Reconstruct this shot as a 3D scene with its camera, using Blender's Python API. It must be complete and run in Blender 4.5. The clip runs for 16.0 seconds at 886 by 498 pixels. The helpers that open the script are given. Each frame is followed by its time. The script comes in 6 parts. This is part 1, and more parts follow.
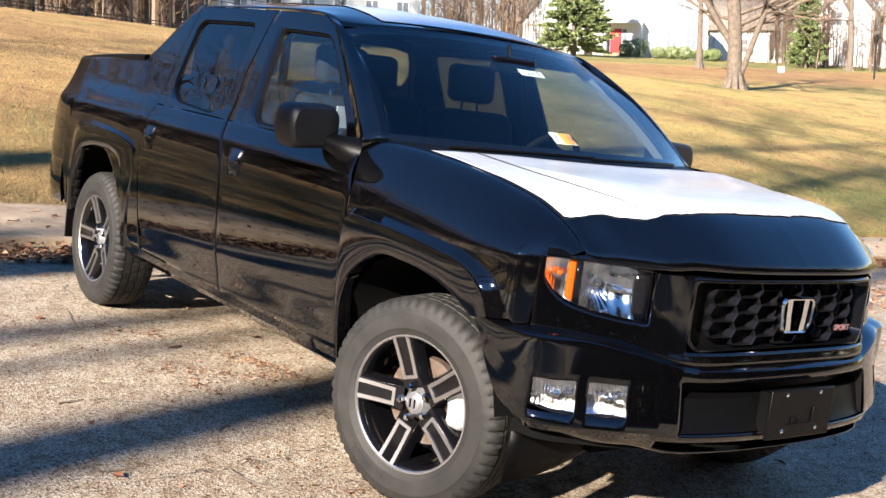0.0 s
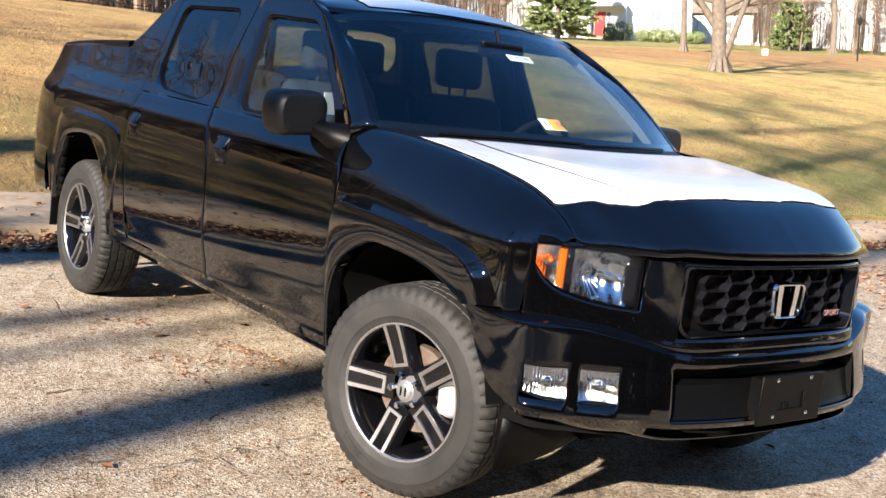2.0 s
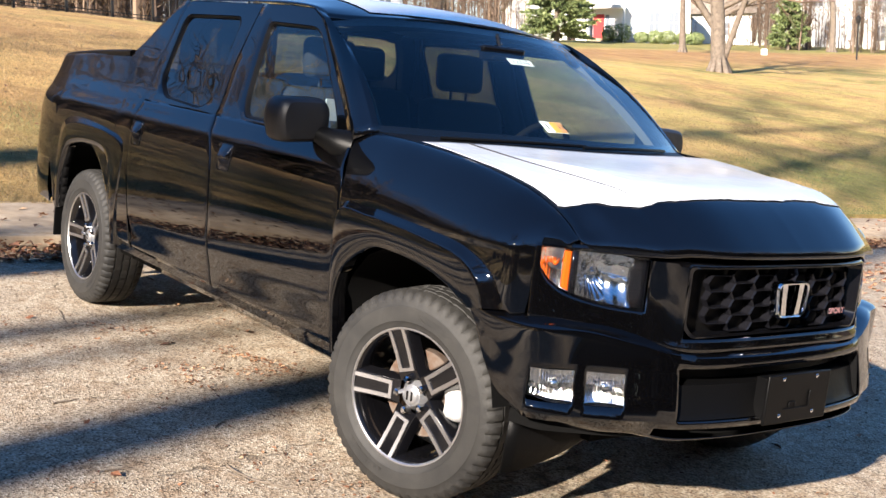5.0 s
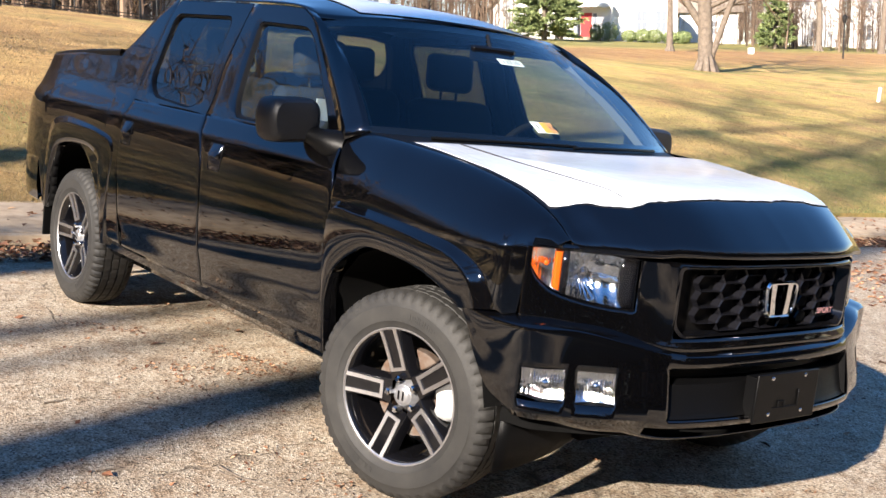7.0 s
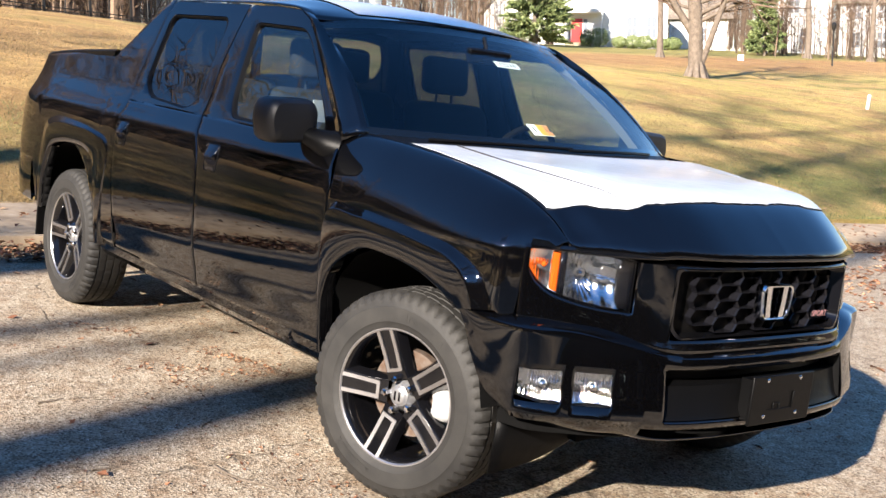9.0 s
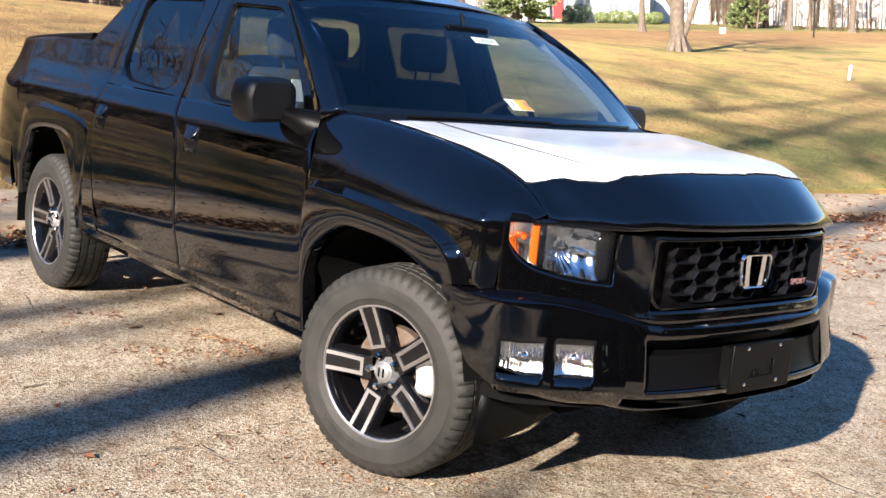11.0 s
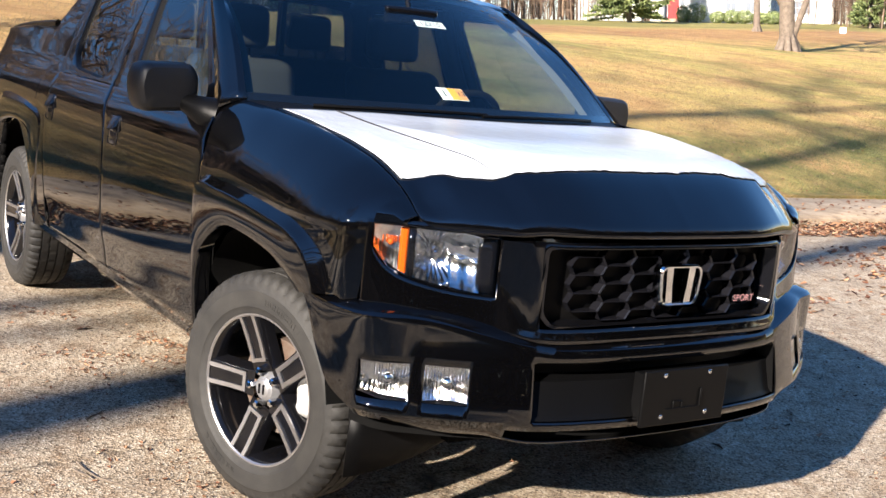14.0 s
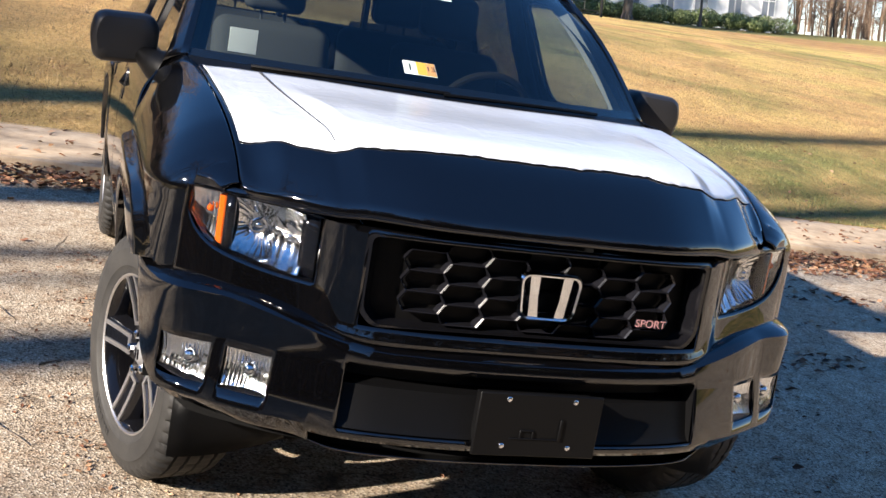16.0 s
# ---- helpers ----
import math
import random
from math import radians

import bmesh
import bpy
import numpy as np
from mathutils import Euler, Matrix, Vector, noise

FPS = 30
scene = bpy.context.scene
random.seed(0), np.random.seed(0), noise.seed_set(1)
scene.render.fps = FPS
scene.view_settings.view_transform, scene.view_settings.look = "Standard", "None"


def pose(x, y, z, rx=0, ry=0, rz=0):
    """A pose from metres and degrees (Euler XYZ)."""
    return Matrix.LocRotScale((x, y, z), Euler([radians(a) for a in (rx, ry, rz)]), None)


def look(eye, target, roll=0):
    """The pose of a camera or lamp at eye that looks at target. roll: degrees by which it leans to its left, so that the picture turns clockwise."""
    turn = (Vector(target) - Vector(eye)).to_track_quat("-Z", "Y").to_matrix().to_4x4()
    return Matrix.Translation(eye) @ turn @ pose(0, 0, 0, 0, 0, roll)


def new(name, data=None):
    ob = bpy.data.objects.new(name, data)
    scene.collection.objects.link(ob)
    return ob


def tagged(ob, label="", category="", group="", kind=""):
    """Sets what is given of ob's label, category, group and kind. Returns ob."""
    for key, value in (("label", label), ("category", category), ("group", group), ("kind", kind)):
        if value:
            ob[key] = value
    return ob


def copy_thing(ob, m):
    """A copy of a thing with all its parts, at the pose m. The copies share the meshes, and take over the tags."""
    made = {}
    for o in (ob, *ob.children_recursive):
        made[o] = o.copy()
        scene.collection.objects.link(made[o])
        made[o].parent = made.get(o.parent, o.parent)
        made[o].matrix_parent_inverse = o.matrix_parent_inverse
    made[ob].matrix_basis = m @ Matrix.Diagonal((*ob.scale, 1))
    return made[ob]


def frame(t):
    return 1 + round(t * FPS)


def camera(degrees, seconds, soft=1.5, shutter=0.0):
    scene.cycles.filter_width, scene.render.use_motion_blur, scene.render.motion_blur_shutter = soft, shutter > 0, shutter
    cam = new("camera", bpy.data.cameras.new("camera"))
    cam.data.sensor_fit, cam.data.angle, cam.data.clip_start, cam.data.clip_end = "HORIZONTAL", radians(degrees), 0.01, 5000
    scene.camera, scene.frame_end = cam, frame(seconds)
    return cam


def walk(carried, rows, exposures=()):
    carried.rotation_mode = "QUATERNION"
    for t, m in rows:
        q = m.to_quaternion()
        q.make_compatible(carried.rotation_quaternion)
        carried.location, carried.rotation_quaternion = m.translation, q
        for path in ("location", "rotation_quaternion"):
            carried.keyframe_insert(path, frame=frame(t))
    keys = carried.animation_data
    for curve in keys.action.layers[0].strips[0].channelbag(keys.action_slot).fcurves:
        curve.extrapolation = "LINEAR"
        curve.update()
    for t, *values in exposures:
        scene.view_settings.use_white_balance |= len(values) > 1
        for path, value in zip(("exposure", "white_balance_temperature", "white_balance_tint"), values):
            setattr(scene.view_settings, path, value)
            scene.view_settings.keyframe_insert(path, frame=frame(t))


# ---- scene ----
cam = camera(42.5, 16.0)
# The street falls away past the parked truck: UP is the plumb line along the truck's own axes.
UP = Vector((-0.071, -0.087, 1.0)).normalized()
SLOPE = UP.rotation_difference(Vector((0, 0, 1))).to_matrix().to_4x4()
PATH = [
    (0, (3.105, -3.225, 1.487), (1.533, -2.023, 1.199), 7.4),
    (0.5, (3.107, -3.247, 1.493), (1.543, -2.037, 1.196), 7.3),
    (1, (3.102, -3.238, 1.495), (1.543, -2.024, 1.187), 7.5),
    (1.5, (3.088, -3.234, 1.492), (1.541, -2.003, 1.188), 7.7),
    (2, (3.078, -3.227, 1.493), (1.527, -2.004, 1.181), 7.2),
    (2.5, (3.079, -3.235, 1.487), (1.525, -2.011, 1.189), 7.2),
    (3, (3.074, -3.232, 1.495), (1.515, -2.015, 1.198), 6.7),
    (3.5, (3.078, -3.247, 1.489), (1.523, -2.028, 1.178), 6.5),
    (4, (3.075, -3.236, 1.496), (1.519, -2.017, 1.191), 6.3),
    (6.5, (3.09, -3.25, 1.484), (1.541, -2.023, 1.176), 6.5),
    (7, (3.083, -3.256, 1.499), (1.542, -2.019, 1.194), 6.4),
    (7.5, (3.077, -3.252, 1.504), (1.538, -2.014, 1.194), 6.4),
    (8, (3.079, -3.265, 1.496), (1.538, -2.026, 1.193), 6.5),
    (8.5, (3.083, -3.267, 1.493), (1.545, -2.025, 1.192), 6.8),
    (9, (3.075, -3.283, 1.485), (1.544, -2.031, 1.19), 6.8),
    (9.5, (3.063, -3.274, 1.487), (1.543, -2.013, 1.17), 7.0),
    (10, (3.081, -3.289, 1.48), (1.567, -2.021, 1.16), 6.3),
    (12.5, (3.142, -3.108, 1.491), (1.62, -1.861, 1.134), 4.6),
    (13, (3.202, -2.84, 1.503), (1.595, -1.711, 1.127), 5.5),
    (13.5, (3.186, -2.638, 1.508), (1.533, -1.565, 1.165), 5.5),
    (14, (3.177, -2.424, 1.486), (1.549, -1.317, 1.14), 5.8),
    (14.5, (3.243, -2.104, 1.493), (1.517, -1.168, 1.111), 6.2),
    (15, (3.276, -1.82, 1.479), (1.521, -0.95, 1.078), 6.7),
    (15.5, (3.299, -1.518, 1.541), (1.501, -0.729, 1.161), 6.2),
    (16, (3.394, -1.188, 1.53), (1.546, -0.541, 1.123), 9.7),
]
walk(cam, [(t, SLOPE @ look(eye, target, roll)) for t, eye, target, roll in PATH])

# ---- light ----
SUN_WAY = (SLOPE.to_3x3() @ Vector((0.84, -2.05, 1.0))).normalized()
sun = new("sun", bpy.data.lights.new("sun", "SUN"))
sun.data.energy, sun.data.angle, sun.data.color = 5.0, radians(0.9), (1.0, 0.895, 0.785)
sun.matrix_world = Matrix.Translation((0, -20, 30)) @ SUN_WAY.to_track_quat("Z", "Y").to_matrix().to_4x4()
world = bpy.data.worlds.new("sky")
scene.world = world
world.use_nodes = True
wn = world.node_tree
sky = wn.nodes.new("ShaderNodeTexSky")
sky.sky_type, sky.sun_disc = "NISHITA", False
sky.dust_density, sky.ozone_density = 0.0, 3.0
sky.sun_elevation, sky.sun_rotation = math.asin(SUN_WAY.z), math.atan2(SUN_WAY.x, SUN_WAY.y)
deep = wn.nodes.new("ShaderNodeHueSaturation")
deep.inputs["Saturation"].default_value = 1.25
cast = wn.nodes.new("ShaderNodeMix")
cast.data_type, cast.blend_type = "RGBA", "MULTIPLY"
cast.inputs[0].default_value, cast.inputs[7].default_value = 1.0, (1.05, 0.93, 1.0, 1)
wn.links.new(sky.outputs[0], deep.inputs["Color"])
wn.links.new(deep.outputs[0], cast.inputs[6])
wn.links.new(cast.outputs[2], wn.nodes["Background"].inputs[0])
wn.nodes["Background"].inputs[1].default_value = 0.068
scene.view_settings.exposure = 1.74


# ---- materials ----
def mat(name, color, rough=0.5, metal=0.0, coat=0.0, spec=0.5):
    m = bpy.data.materials.new(name)
    m.use_nodes = True
    b = m.node_tree.nodes["Principled BSDF"]
    b.inputs["Base Color"].default_value = (*color, 1)
    b.inputs["Roughness"].default_value, b.inputs["Metallic"].default_value = rough, metal
    b.inputs["Coat Weight"].default_value, b.inputs["Specular IOR Level"].default_value = coat, spec
    b.inputs["Coat Roughness"].default_value = 0.02
    return m


def nodes(m):
    t = m.node_tree
    return t, t.nodes["Principled BSDF"]


def add(t, kind, **values):
    n = t.nodes.new(kind)
    for key, value in values.items():
        n.inputs[key.replace("_", " ")].default_value = value
    return n


def place(t, scale=1.0):
    """Object coordinates in metres."""
    c = t.nodes.new("ShaderNodeTexCoord")
    return c.outputs["Object"]


def ramp(t, source, stops):
    r = t.nodes.new("ShaderNodeValToRGB")
    e = r.color_ramp.elements
    while len(e) < len(stops):
        e.new(0.5)
    for k, (p, c) in zip(e, stops):
        k.position, k.color = p, (*c, 1)
    t.links.new(source, r.inputs[0])
    return r.outputs[0]


def noise_tex(t, scale, detail=4.0, rough=0.55, dist=0.0):
    n = add(t, "ShaderNodeTexNoise", Scale=scale, Detail=detail, Roughness=rough, Distortion=dist)
    t.links.new(place(t), n.inputs["Vector"])
    return n.outputs[0]


def mix(t, a, b, f, mode="MIX"):
    m = t.nodes.new("ShaderNodeMix")
    m.data_type, m.blend_type = "RGBA", mode
    for source, k in ((f, 0), (a, 6), (b, 7)):
        if isinstance(source, (int, float)):
            m.inputs[k].default_value = source
        elif isinstance(source, tuple):
            m.inputs[k].default_value = (*source, 1)
        else:
            t.links.new(source, m.inputs[k])
    return m.outputs[2]


def bump(t, b, source, strength, distance, chain=None):
    n = add(t, "ShaderNodeBump", Strength=strength, Distance=distance)
    t.links.new(source, n.inputs["Height"])
    if chain:
        t.links.new(chain, n.inputs["Normal"])
    t.links.new(n.outputs[0], b.inputs["Normal"])
    return n.outputs[0]


paint = mat("black_paint", (0.0012, 0.0012, 0.0015), 0.025, 0.0, 0.0, 1.0)
t, b = nodes(paint)
bump(t, b, noise_tex(t, 3.0, 2.0), 0.02, 0.02)
plastic = mat("black_plastic", (0.003, 0.003, 0.0032), 0.38, spec=0.12)
t, b = nodes(plastic)
bump(t, b, noise_tex(t, 900.0, 1.0), 0.15, 0.002)
grained = mat("grained_plastic", (0.016, 0.0155, 0.016), 0.42, spec=0.45)
t, b = nodes(grained)
bump(t, b, noise_tex(t, 700.0, 1.0), 0.12, 0.002)
dark = mat("dark_underbody", (0.004, 0.004, 0.004), 0.9, spec=0.1)
film_m = mat("white_film", (0.80, 0.83, 0.88), 0.16)
t, b = nodes(film_m)
bump(t, b, noise_tex(t, 9.0, 5.0, 0.6, 1.5), 0.12, 0.02)
t.links.new(ramp(t, noise_tex(t, 3.0, 4.0), [(0.3, (0.46, 0.50, 0.57)), (0.7, (0.52, 0.56, 0.62))]), b.inputs["Base Color"])
chrome = mat("chrome", (0.75, 0.76, 0.78), 0.06, 1.0)
reflector_m = mat("lamp_reflector", (0.88, 0.88, 0.88), 0.13, 1.0)
machined = mat("machined_alloy", (0.62, 0.61, 0.62), 0.36, 1.0)
silver = mat("silver_paint", (0.36, 0.36, 0.37), 0.35, 0.7)
satin = mat("satin_grey", (0.007, 0.007, 0.009), 0.2, 0.0, spec=0.4)
gloss_black = mat("gloss_black", (0.004, 0.004, 0.005), 0.10)
iron = mat("cast_iron", (0.42, 0.36, 0.29), 0.5, 0.6)
t, b = nodes(iron)
t.links.new(ramp(t, noise_tex(t, 25.0), [(0.35, (0.24, 0.20, 0.17)), (0.65, (0.16, 0.09, 0.055))]), b.inputs["Base Color"])
caliper_m = mat("raw_alloy", (0.75, 0.74, 0.72), 0.4, 0.5)
rubber = mat("tyre_rubber", (0.05, 0.047, 0.043), 0.7)
t, b = nodes(rubber)
t.links.new(ramp(t, noise_tex(t, 14.0, 5.0), [(0.3, (0.012, 0.0115, 0.011)), (0.7, (0.026, 0.0245, 0.022))]), b.inputs["Base Color"])
bump(t, b, noise_tex(t, 160.0, 4.0), 0.3, 0.003)
amber_m = mat("amber_lens", (0.46, 0.08, 0.006), 0.12)
seat_m = mat("grey_cloth", (0.034, 0.036, 0.037), 0.95, spec=0.1)
t, b = nodes(seat_m)
bump(t, b, noise_tex(t, 400.0, 1.0), 0.4, 0.003)
trim_m = mat("light_trim", (0.13, 0.135, 0.13), 0.85)
dash_m = mat("dash_plastic", (0.014, 0.015, 0.017), 0.6)
paper = mat("white_paper", (0.85, 0.86, 0.84), 0.6)
yellow = mat("yellow_print", (0.75, 0.42, 0.06), 0.6)
ink = mat("black_ink", (0.02, 0.02, 0.025), 0.6)
red_m = mat("red_badge", (0.45, 0.02, 0.04), 0.25)


def pane_glass(name, tint, gloss=0.10):
    m = bpy.data.materials.new(name)
    m.use_nodes = True
    t = m.node_tree
    t.nodes.clear()
    out, mx = t.nodes.new("ShaderNodeOutputMaterial"), t.nodes.new("ShaderNodeMixShader")
    a, g, lw = t.nodes.new("ShaderNodeBsdfTransparent"), t.nodes.new("ShaderNodeBsdfGlossy"), t.nodes.new("ShaderNodeLayerWeight")
    lw.inputs["Blend"].default_value = 0.5
    p5, f = t.nodes.new("ShaderNodeMath"), t.nodes.new("ShaderNodeMath")
    p5.operation, f.operation = "POWER", "MULTIPLY_ADD"
    p5.inputs[1].default_value, f.inputs[1].default_value, f.inputs[2].default_value = 5.0, 0.90, gloss
    t.links.new(lw.outputs["Facing"], p5.inputs[0])
    t.links.new(p5.outputs[0], f.inputs[0])
    a.inputs[0].default_value = (*tint, 1)
    g.inputs["Roughness"].default_value = 0.0
    for x, y in ((f.outputs[0], mx.inputs[0]), (a.outputs[0], mx.inputs[1]), (g.outputs[0], mx.inputs[2]), (mx.outputs[0], out.inputs[0])):
        t.links.new(x, y)
    return m


glass = pane_glass("screen_glass", (0.66, 0.78, 0.77))
side_glass = pane_glass("side_glass", (0.46, 0.57, 0.60), 0.14)
back_glass = pane_glass("back_glass", (0.34, 0.38, 0.38))
privacy = pane_glass("privacy_glass", (0.10, 0.115, 0.12), 0.13)
lens_m = pane_glass("lens_glass", (0.95, 0.96, 0.96), 0.045)

# street, kerb and lawn
asphalt = mat("asphalt", (0.2, 0.18, 0.15), 0.9)
t, b = nodes(asphalt)
vor = add(t, "ShaderNodeTexVoronoi", Scale=130.0)
t.links.new(place(t), vor.inputs["Vector"])
hue = t.nodes.new("ShaderNodeSeparateColor")
t.links.new(vor.outputs["Color"], hue.inputs[0])
stone = ramp(t, hue.outputs[0], [(0.0, (0.10, 0.08, 0.06)), (0.22, (0.36, 0.30, 0.225)), (0.55, (0.56, 0.48, 0.37)), (0.85, (0.72, 0.64, 0.52)), (1.0, (0.85, 0.79, 0.69))])
tone = ramp(t, noise_tex(t, 1.3, 8.0, 0.7), [(0.3, (0.50, 0.46, 0.42)), (0.7, (0.88, 0.85, 0.80))])
col = mix(t, stone, tone, 1.0, "MULTIPLY")
grime = ramp(t, noise_tex(t, 9.0, 8.0, 0.75), [(0.46, (1, 1, 1)), (0.62, (0.62, 0.5, 0.4))])
col = mix(t, col, grime, 0.8, "MULTIPLY")
warp = add(t, "ShaderNodeTexNoise", Scale=1.6, Detail=5.0)
t.links.new(place(t), warp.inputs["Vector"])
wv = mix(t, place(t), warp.outputs["Color"], 0.35)
crk = add(t, "ShaderNodeTexVoronoi", Scale=1.1)
crk.feature = "DISTANCE_TO_EDGE"
t.links.new(wv, crk.inputs["Vector"])
line = ramp(t, crk.outputs["Distance"], [(0.0, (0, 0, 0)), (0.007, (1, 1, 1))])
some = ramp(t, noise_tex(t, 2.2, 6.0, 0.7), [(0.47, (1, 1, 1)), (0.60, (0.1, 0.1, 0.1))])
line = mix(t, line, some, 1.0, "LIGHTEN")
col = mix(t, (0.10, 0.075, 0.05), col, line)
t.links.new(col, b.inputs["Base Color"])
n1 = bump(t, b, vor.outputs["Distance"], 0.55, 0.006)
n2 = bump(t, b, line, 0.6, 0.01, n1)
bump(t, b, noise_tex(t, 2.5, 6.0), 0.3, 0.03, n2)

concrete = mat("concrete", (0.34, 0.3, 0.25), 0.9)
t, b = nodes(concrete)
col = ramp(t, noise_tex(t, 4.0, 8.0, 0.7), [(0.3, (0.20, 0.145, 0.095)), (0.5, (0.36, 0.275, 0.185)), (0.72, (0.48, 0.385, 0.275))])
t.links.new(col, b.inputs["Base Color"])
bump(t, b, noise_tex(t, 120.0, 4.0), 0.4, 0.004)

grass_m = mat("dry_lawn", (0.3, 0.22, 0.1), 1.0)
t, b = nodes(grass_m)
straw = ramp(t, noise_tex(t, 26.0, 8.0, 0.8), [(0.3, (0.30, 0.165, 0.058)), (0.5, (0.62, 0.40, 0.165)), (0.7, (0.80, 0.58, 0.30))])
green = ramp(t, noise_tex(t, 30.0, 8.0, 0.8), [(0.3, (0.07, 0.085, 0.02)), (0.55, (0.20, 0.21, 0.055)), (0.75, (0.38, 0.36, 0.13))])
leafy = ramp(t, noise_tex(t, 40.0, 8.0, 0.8), [(0.35, (0.18, 0.09, 0.04)), (0.6, (0.46, 0.25, 0.11)), (0.8, (0.6, 0.40, 0.22))])
patch_n = ramp(t, noise_tex(t, 0.22, 7.0, 0.65, 0.8), [(0.50, (0, 0, 0)), (0.68, (1, 1, 1))])
brown_n = ramp(t, noise_tex(t, 0.13, 8.0, 0.7, 1.2), [(0.5, (0, 0, 0)), (0.62, (1, 1, 1))])
olive = ramp(t, noise_tex(t, 24.0, 8.0, 0.8), [(0.3, (0.22, 0.18, 0.045)), (0.5, (0.54, 0.45, 0.14)), (0.7, (0.76, 0.65, 0.28))])
split = t.nodes.new("ShaderNodeSeparateXYZ")
t.links.new(place(t), split.inputs[0])


def span(source, stops):
    lo, hi = stops[0][0], stops[-1][0]
    m = t.nodes.new("ShaderNodeMapRange")
    m.inputs[1].default_value, m.inputs[2].default_value = lo, hi
    t.links.new(source, m.inputs[0])
    return ramp(t, m.outputs[0], [((p - lo) / (hi - lo), (v, v, v)) for p, v in stops])


ragged = ramp(t, noise_tex(t, 0.5, 8.0, 0.7), [(0.36, (0, 0, 0)), (0.6, (1, 1, 1))])
col = mix(t, straw, olive, mix(t, ragged, span(split.outputs[1], [(3, 0), (16, 0.95)]), 1.0, "MULTIPLY"))
col = mix(t, col, green, mix(t, patch_n, span(split.outputs[1], [(0, 0.25), (11, 1)]), 1.0, "MULTIPLY"))
brown_f = mix(t, (0, 0, 0), brown_n, 0.55)
col = mix(t, col, leafy, brown_f)
# green strip by the walk, leaf bank below the houses, green verge above it, shaded leaf floor out of view
verge = mix(t, span(split.outputs[0], [(-9.6, 0), (-8.2, 1), (-6, 1)]), span(split.outputs[1], [(-3, 0.45), (4.5, 0.5), (6.5, 1), (30, 1)]), 1.0, "MULTIPLY")
col = mix(t, col, green, mix(t, verge, ragged, 1.0, "MULTIPLY"))
bank = mix(t, span(split.outputs[0], [(-50, 0), (-46, 1), (-33, 1), (-27, 0)]), span(split.outputs[1], [(18, 0), (26, 1)]), 1.0, "MULTIPLY")
col = mix(t, col, leafy, mix(t, bank, ragged, 0.55, "MULTIPLY"))
col = mix(t, col, green, mix(t, span(split.outputs[0], [(-52, 0.75), (-46, 0)]), span(split.outputs[1], [(24, 0), (30, 1)]), 1.0, "MULTIPLY"))
# Unseen leaf floor with shade put into its colour, to darken reflections.
shaded_leaf_floor = ramp(t, noise_tex(t, 7.0, 8.0, 0.8), [(0.3, (0.03, 0.02, 0.012)), (0.6, (0.11, 0.065, 0.035)), (0.8, (0.2, 0.13, 0.07))])
col = mix(t, col, shaded_leaf_floor, span(split.outputs[1], [(-19, 1), (-14, 0)]))
col = mix(t, col, shaded_leaf_floor, span(split.outputs[0], [(10, 0), (12, 1)]))
mottle = ramp(t, noise_tex(t, 1.6, 12.0, 0.85, 0.5), [(0.36, (0.60, 0.50, 0.40)), (0.5, (1.06, 1.0, 0.88)), (0.64, (1.28, 1.22, 1.08))])
col = mix(t, col, mottle, 0.85, "MULTIPLY")
t.links.new(col, b.inputs["Base Color"])
n1 = bump(t, b, noise_tex(t, 60.0, 8.0, 0.8), 1.0, 0.05)
bump(t, b, noise_tex(t, 4.0, 6.0, 0.7), 0.7, 0.15, n1)

leaf_m = mat("fallen_leaf", (0.3, 0.15, 0.07), 0.75)
t, b = nodes(leaf_m)
geo = t.nodes.new("ShaderNodeNewGeometry")
t.links.new(ramp(t, geo.outputs["Random Per Island"], [(0.0, (0.05, 0.02, 0.01)), (0.35, (0.16, 0.062, 0.028)), (0.7, (0.28, 0.14, 0.07)), (1.0, (0.46, 0.30, 0.18))]), b.inputs["Base Color"])
blade_m = mat("dry_blade", (0.4, 0.3, 0.13), 0.85)
t, b = nodes(blade_m)
geo = t.nodes.new("ShaderNodeNewGeometry")
t.links.new(ramp(t, geo.outputs["Random Per Island"], [(0.0, (0.13, 0.075, 0.03)), (0.45, (0.25, 0.165, 0.07)), (0.75, (0.32, 0.225, 0.105)), (1.0, (0.13, 0.125, 0.04))]), b.inputs["Base Color"])
lush_m = mat("green_blade", (0.12, 0.15, 0.04), 0.8)
t, b = nodes(lush_m)
geo = t.nodes.new("ShaderNodeNewGeometry")
t.links.new(ramp(t, geo.outputs["Random Per Island"], [(0.0, (0.06, 0.075, 0.02)), (0.6, (0.14, 0.165, 0.045)), (1.0, (0.30, 0.27, 0.11))]), b.inputs["Base Color"])
bark = mat("bark", (0.2, 0.16, 0.12), 0.95)
t, b = nodes(bark)
t.links.new(ramp(t, noise_tex(t, 7.0, 8.0, 0.75), [(0.3, (0.09, 0.068, 0.05)), (0.7, (0.25, 0.20, 0.155))]), b.inputs["Base Color"])
bump(t, b, noise_tex(t, 22.0, 6.0, 0.7), 0.8, 0.05)
twig_m = mat("winter_twigs", (0.19, 0.13, 0.095), 0.95)
t, b = nodes(twig_m)
geo = t.nodes.new("ShaderNodeNewGeometry")
t.links.new(ramp(t, geo.outputs["Random Per Island"], [(0.0, (0.06, 0.04, 0.028)), (0.5, (0.15, 0.10, 0.07)), (1.0, (0.27, 0.19, 0.13))]), b.inputs["Base Color"])
needle_m = mat("evergreen_needles", (0.05, 0.075, 0.03), 0.8)
t, b = nodes(needle_m)
geo = t.nodes.new("ShaderNodeNewGeometry")
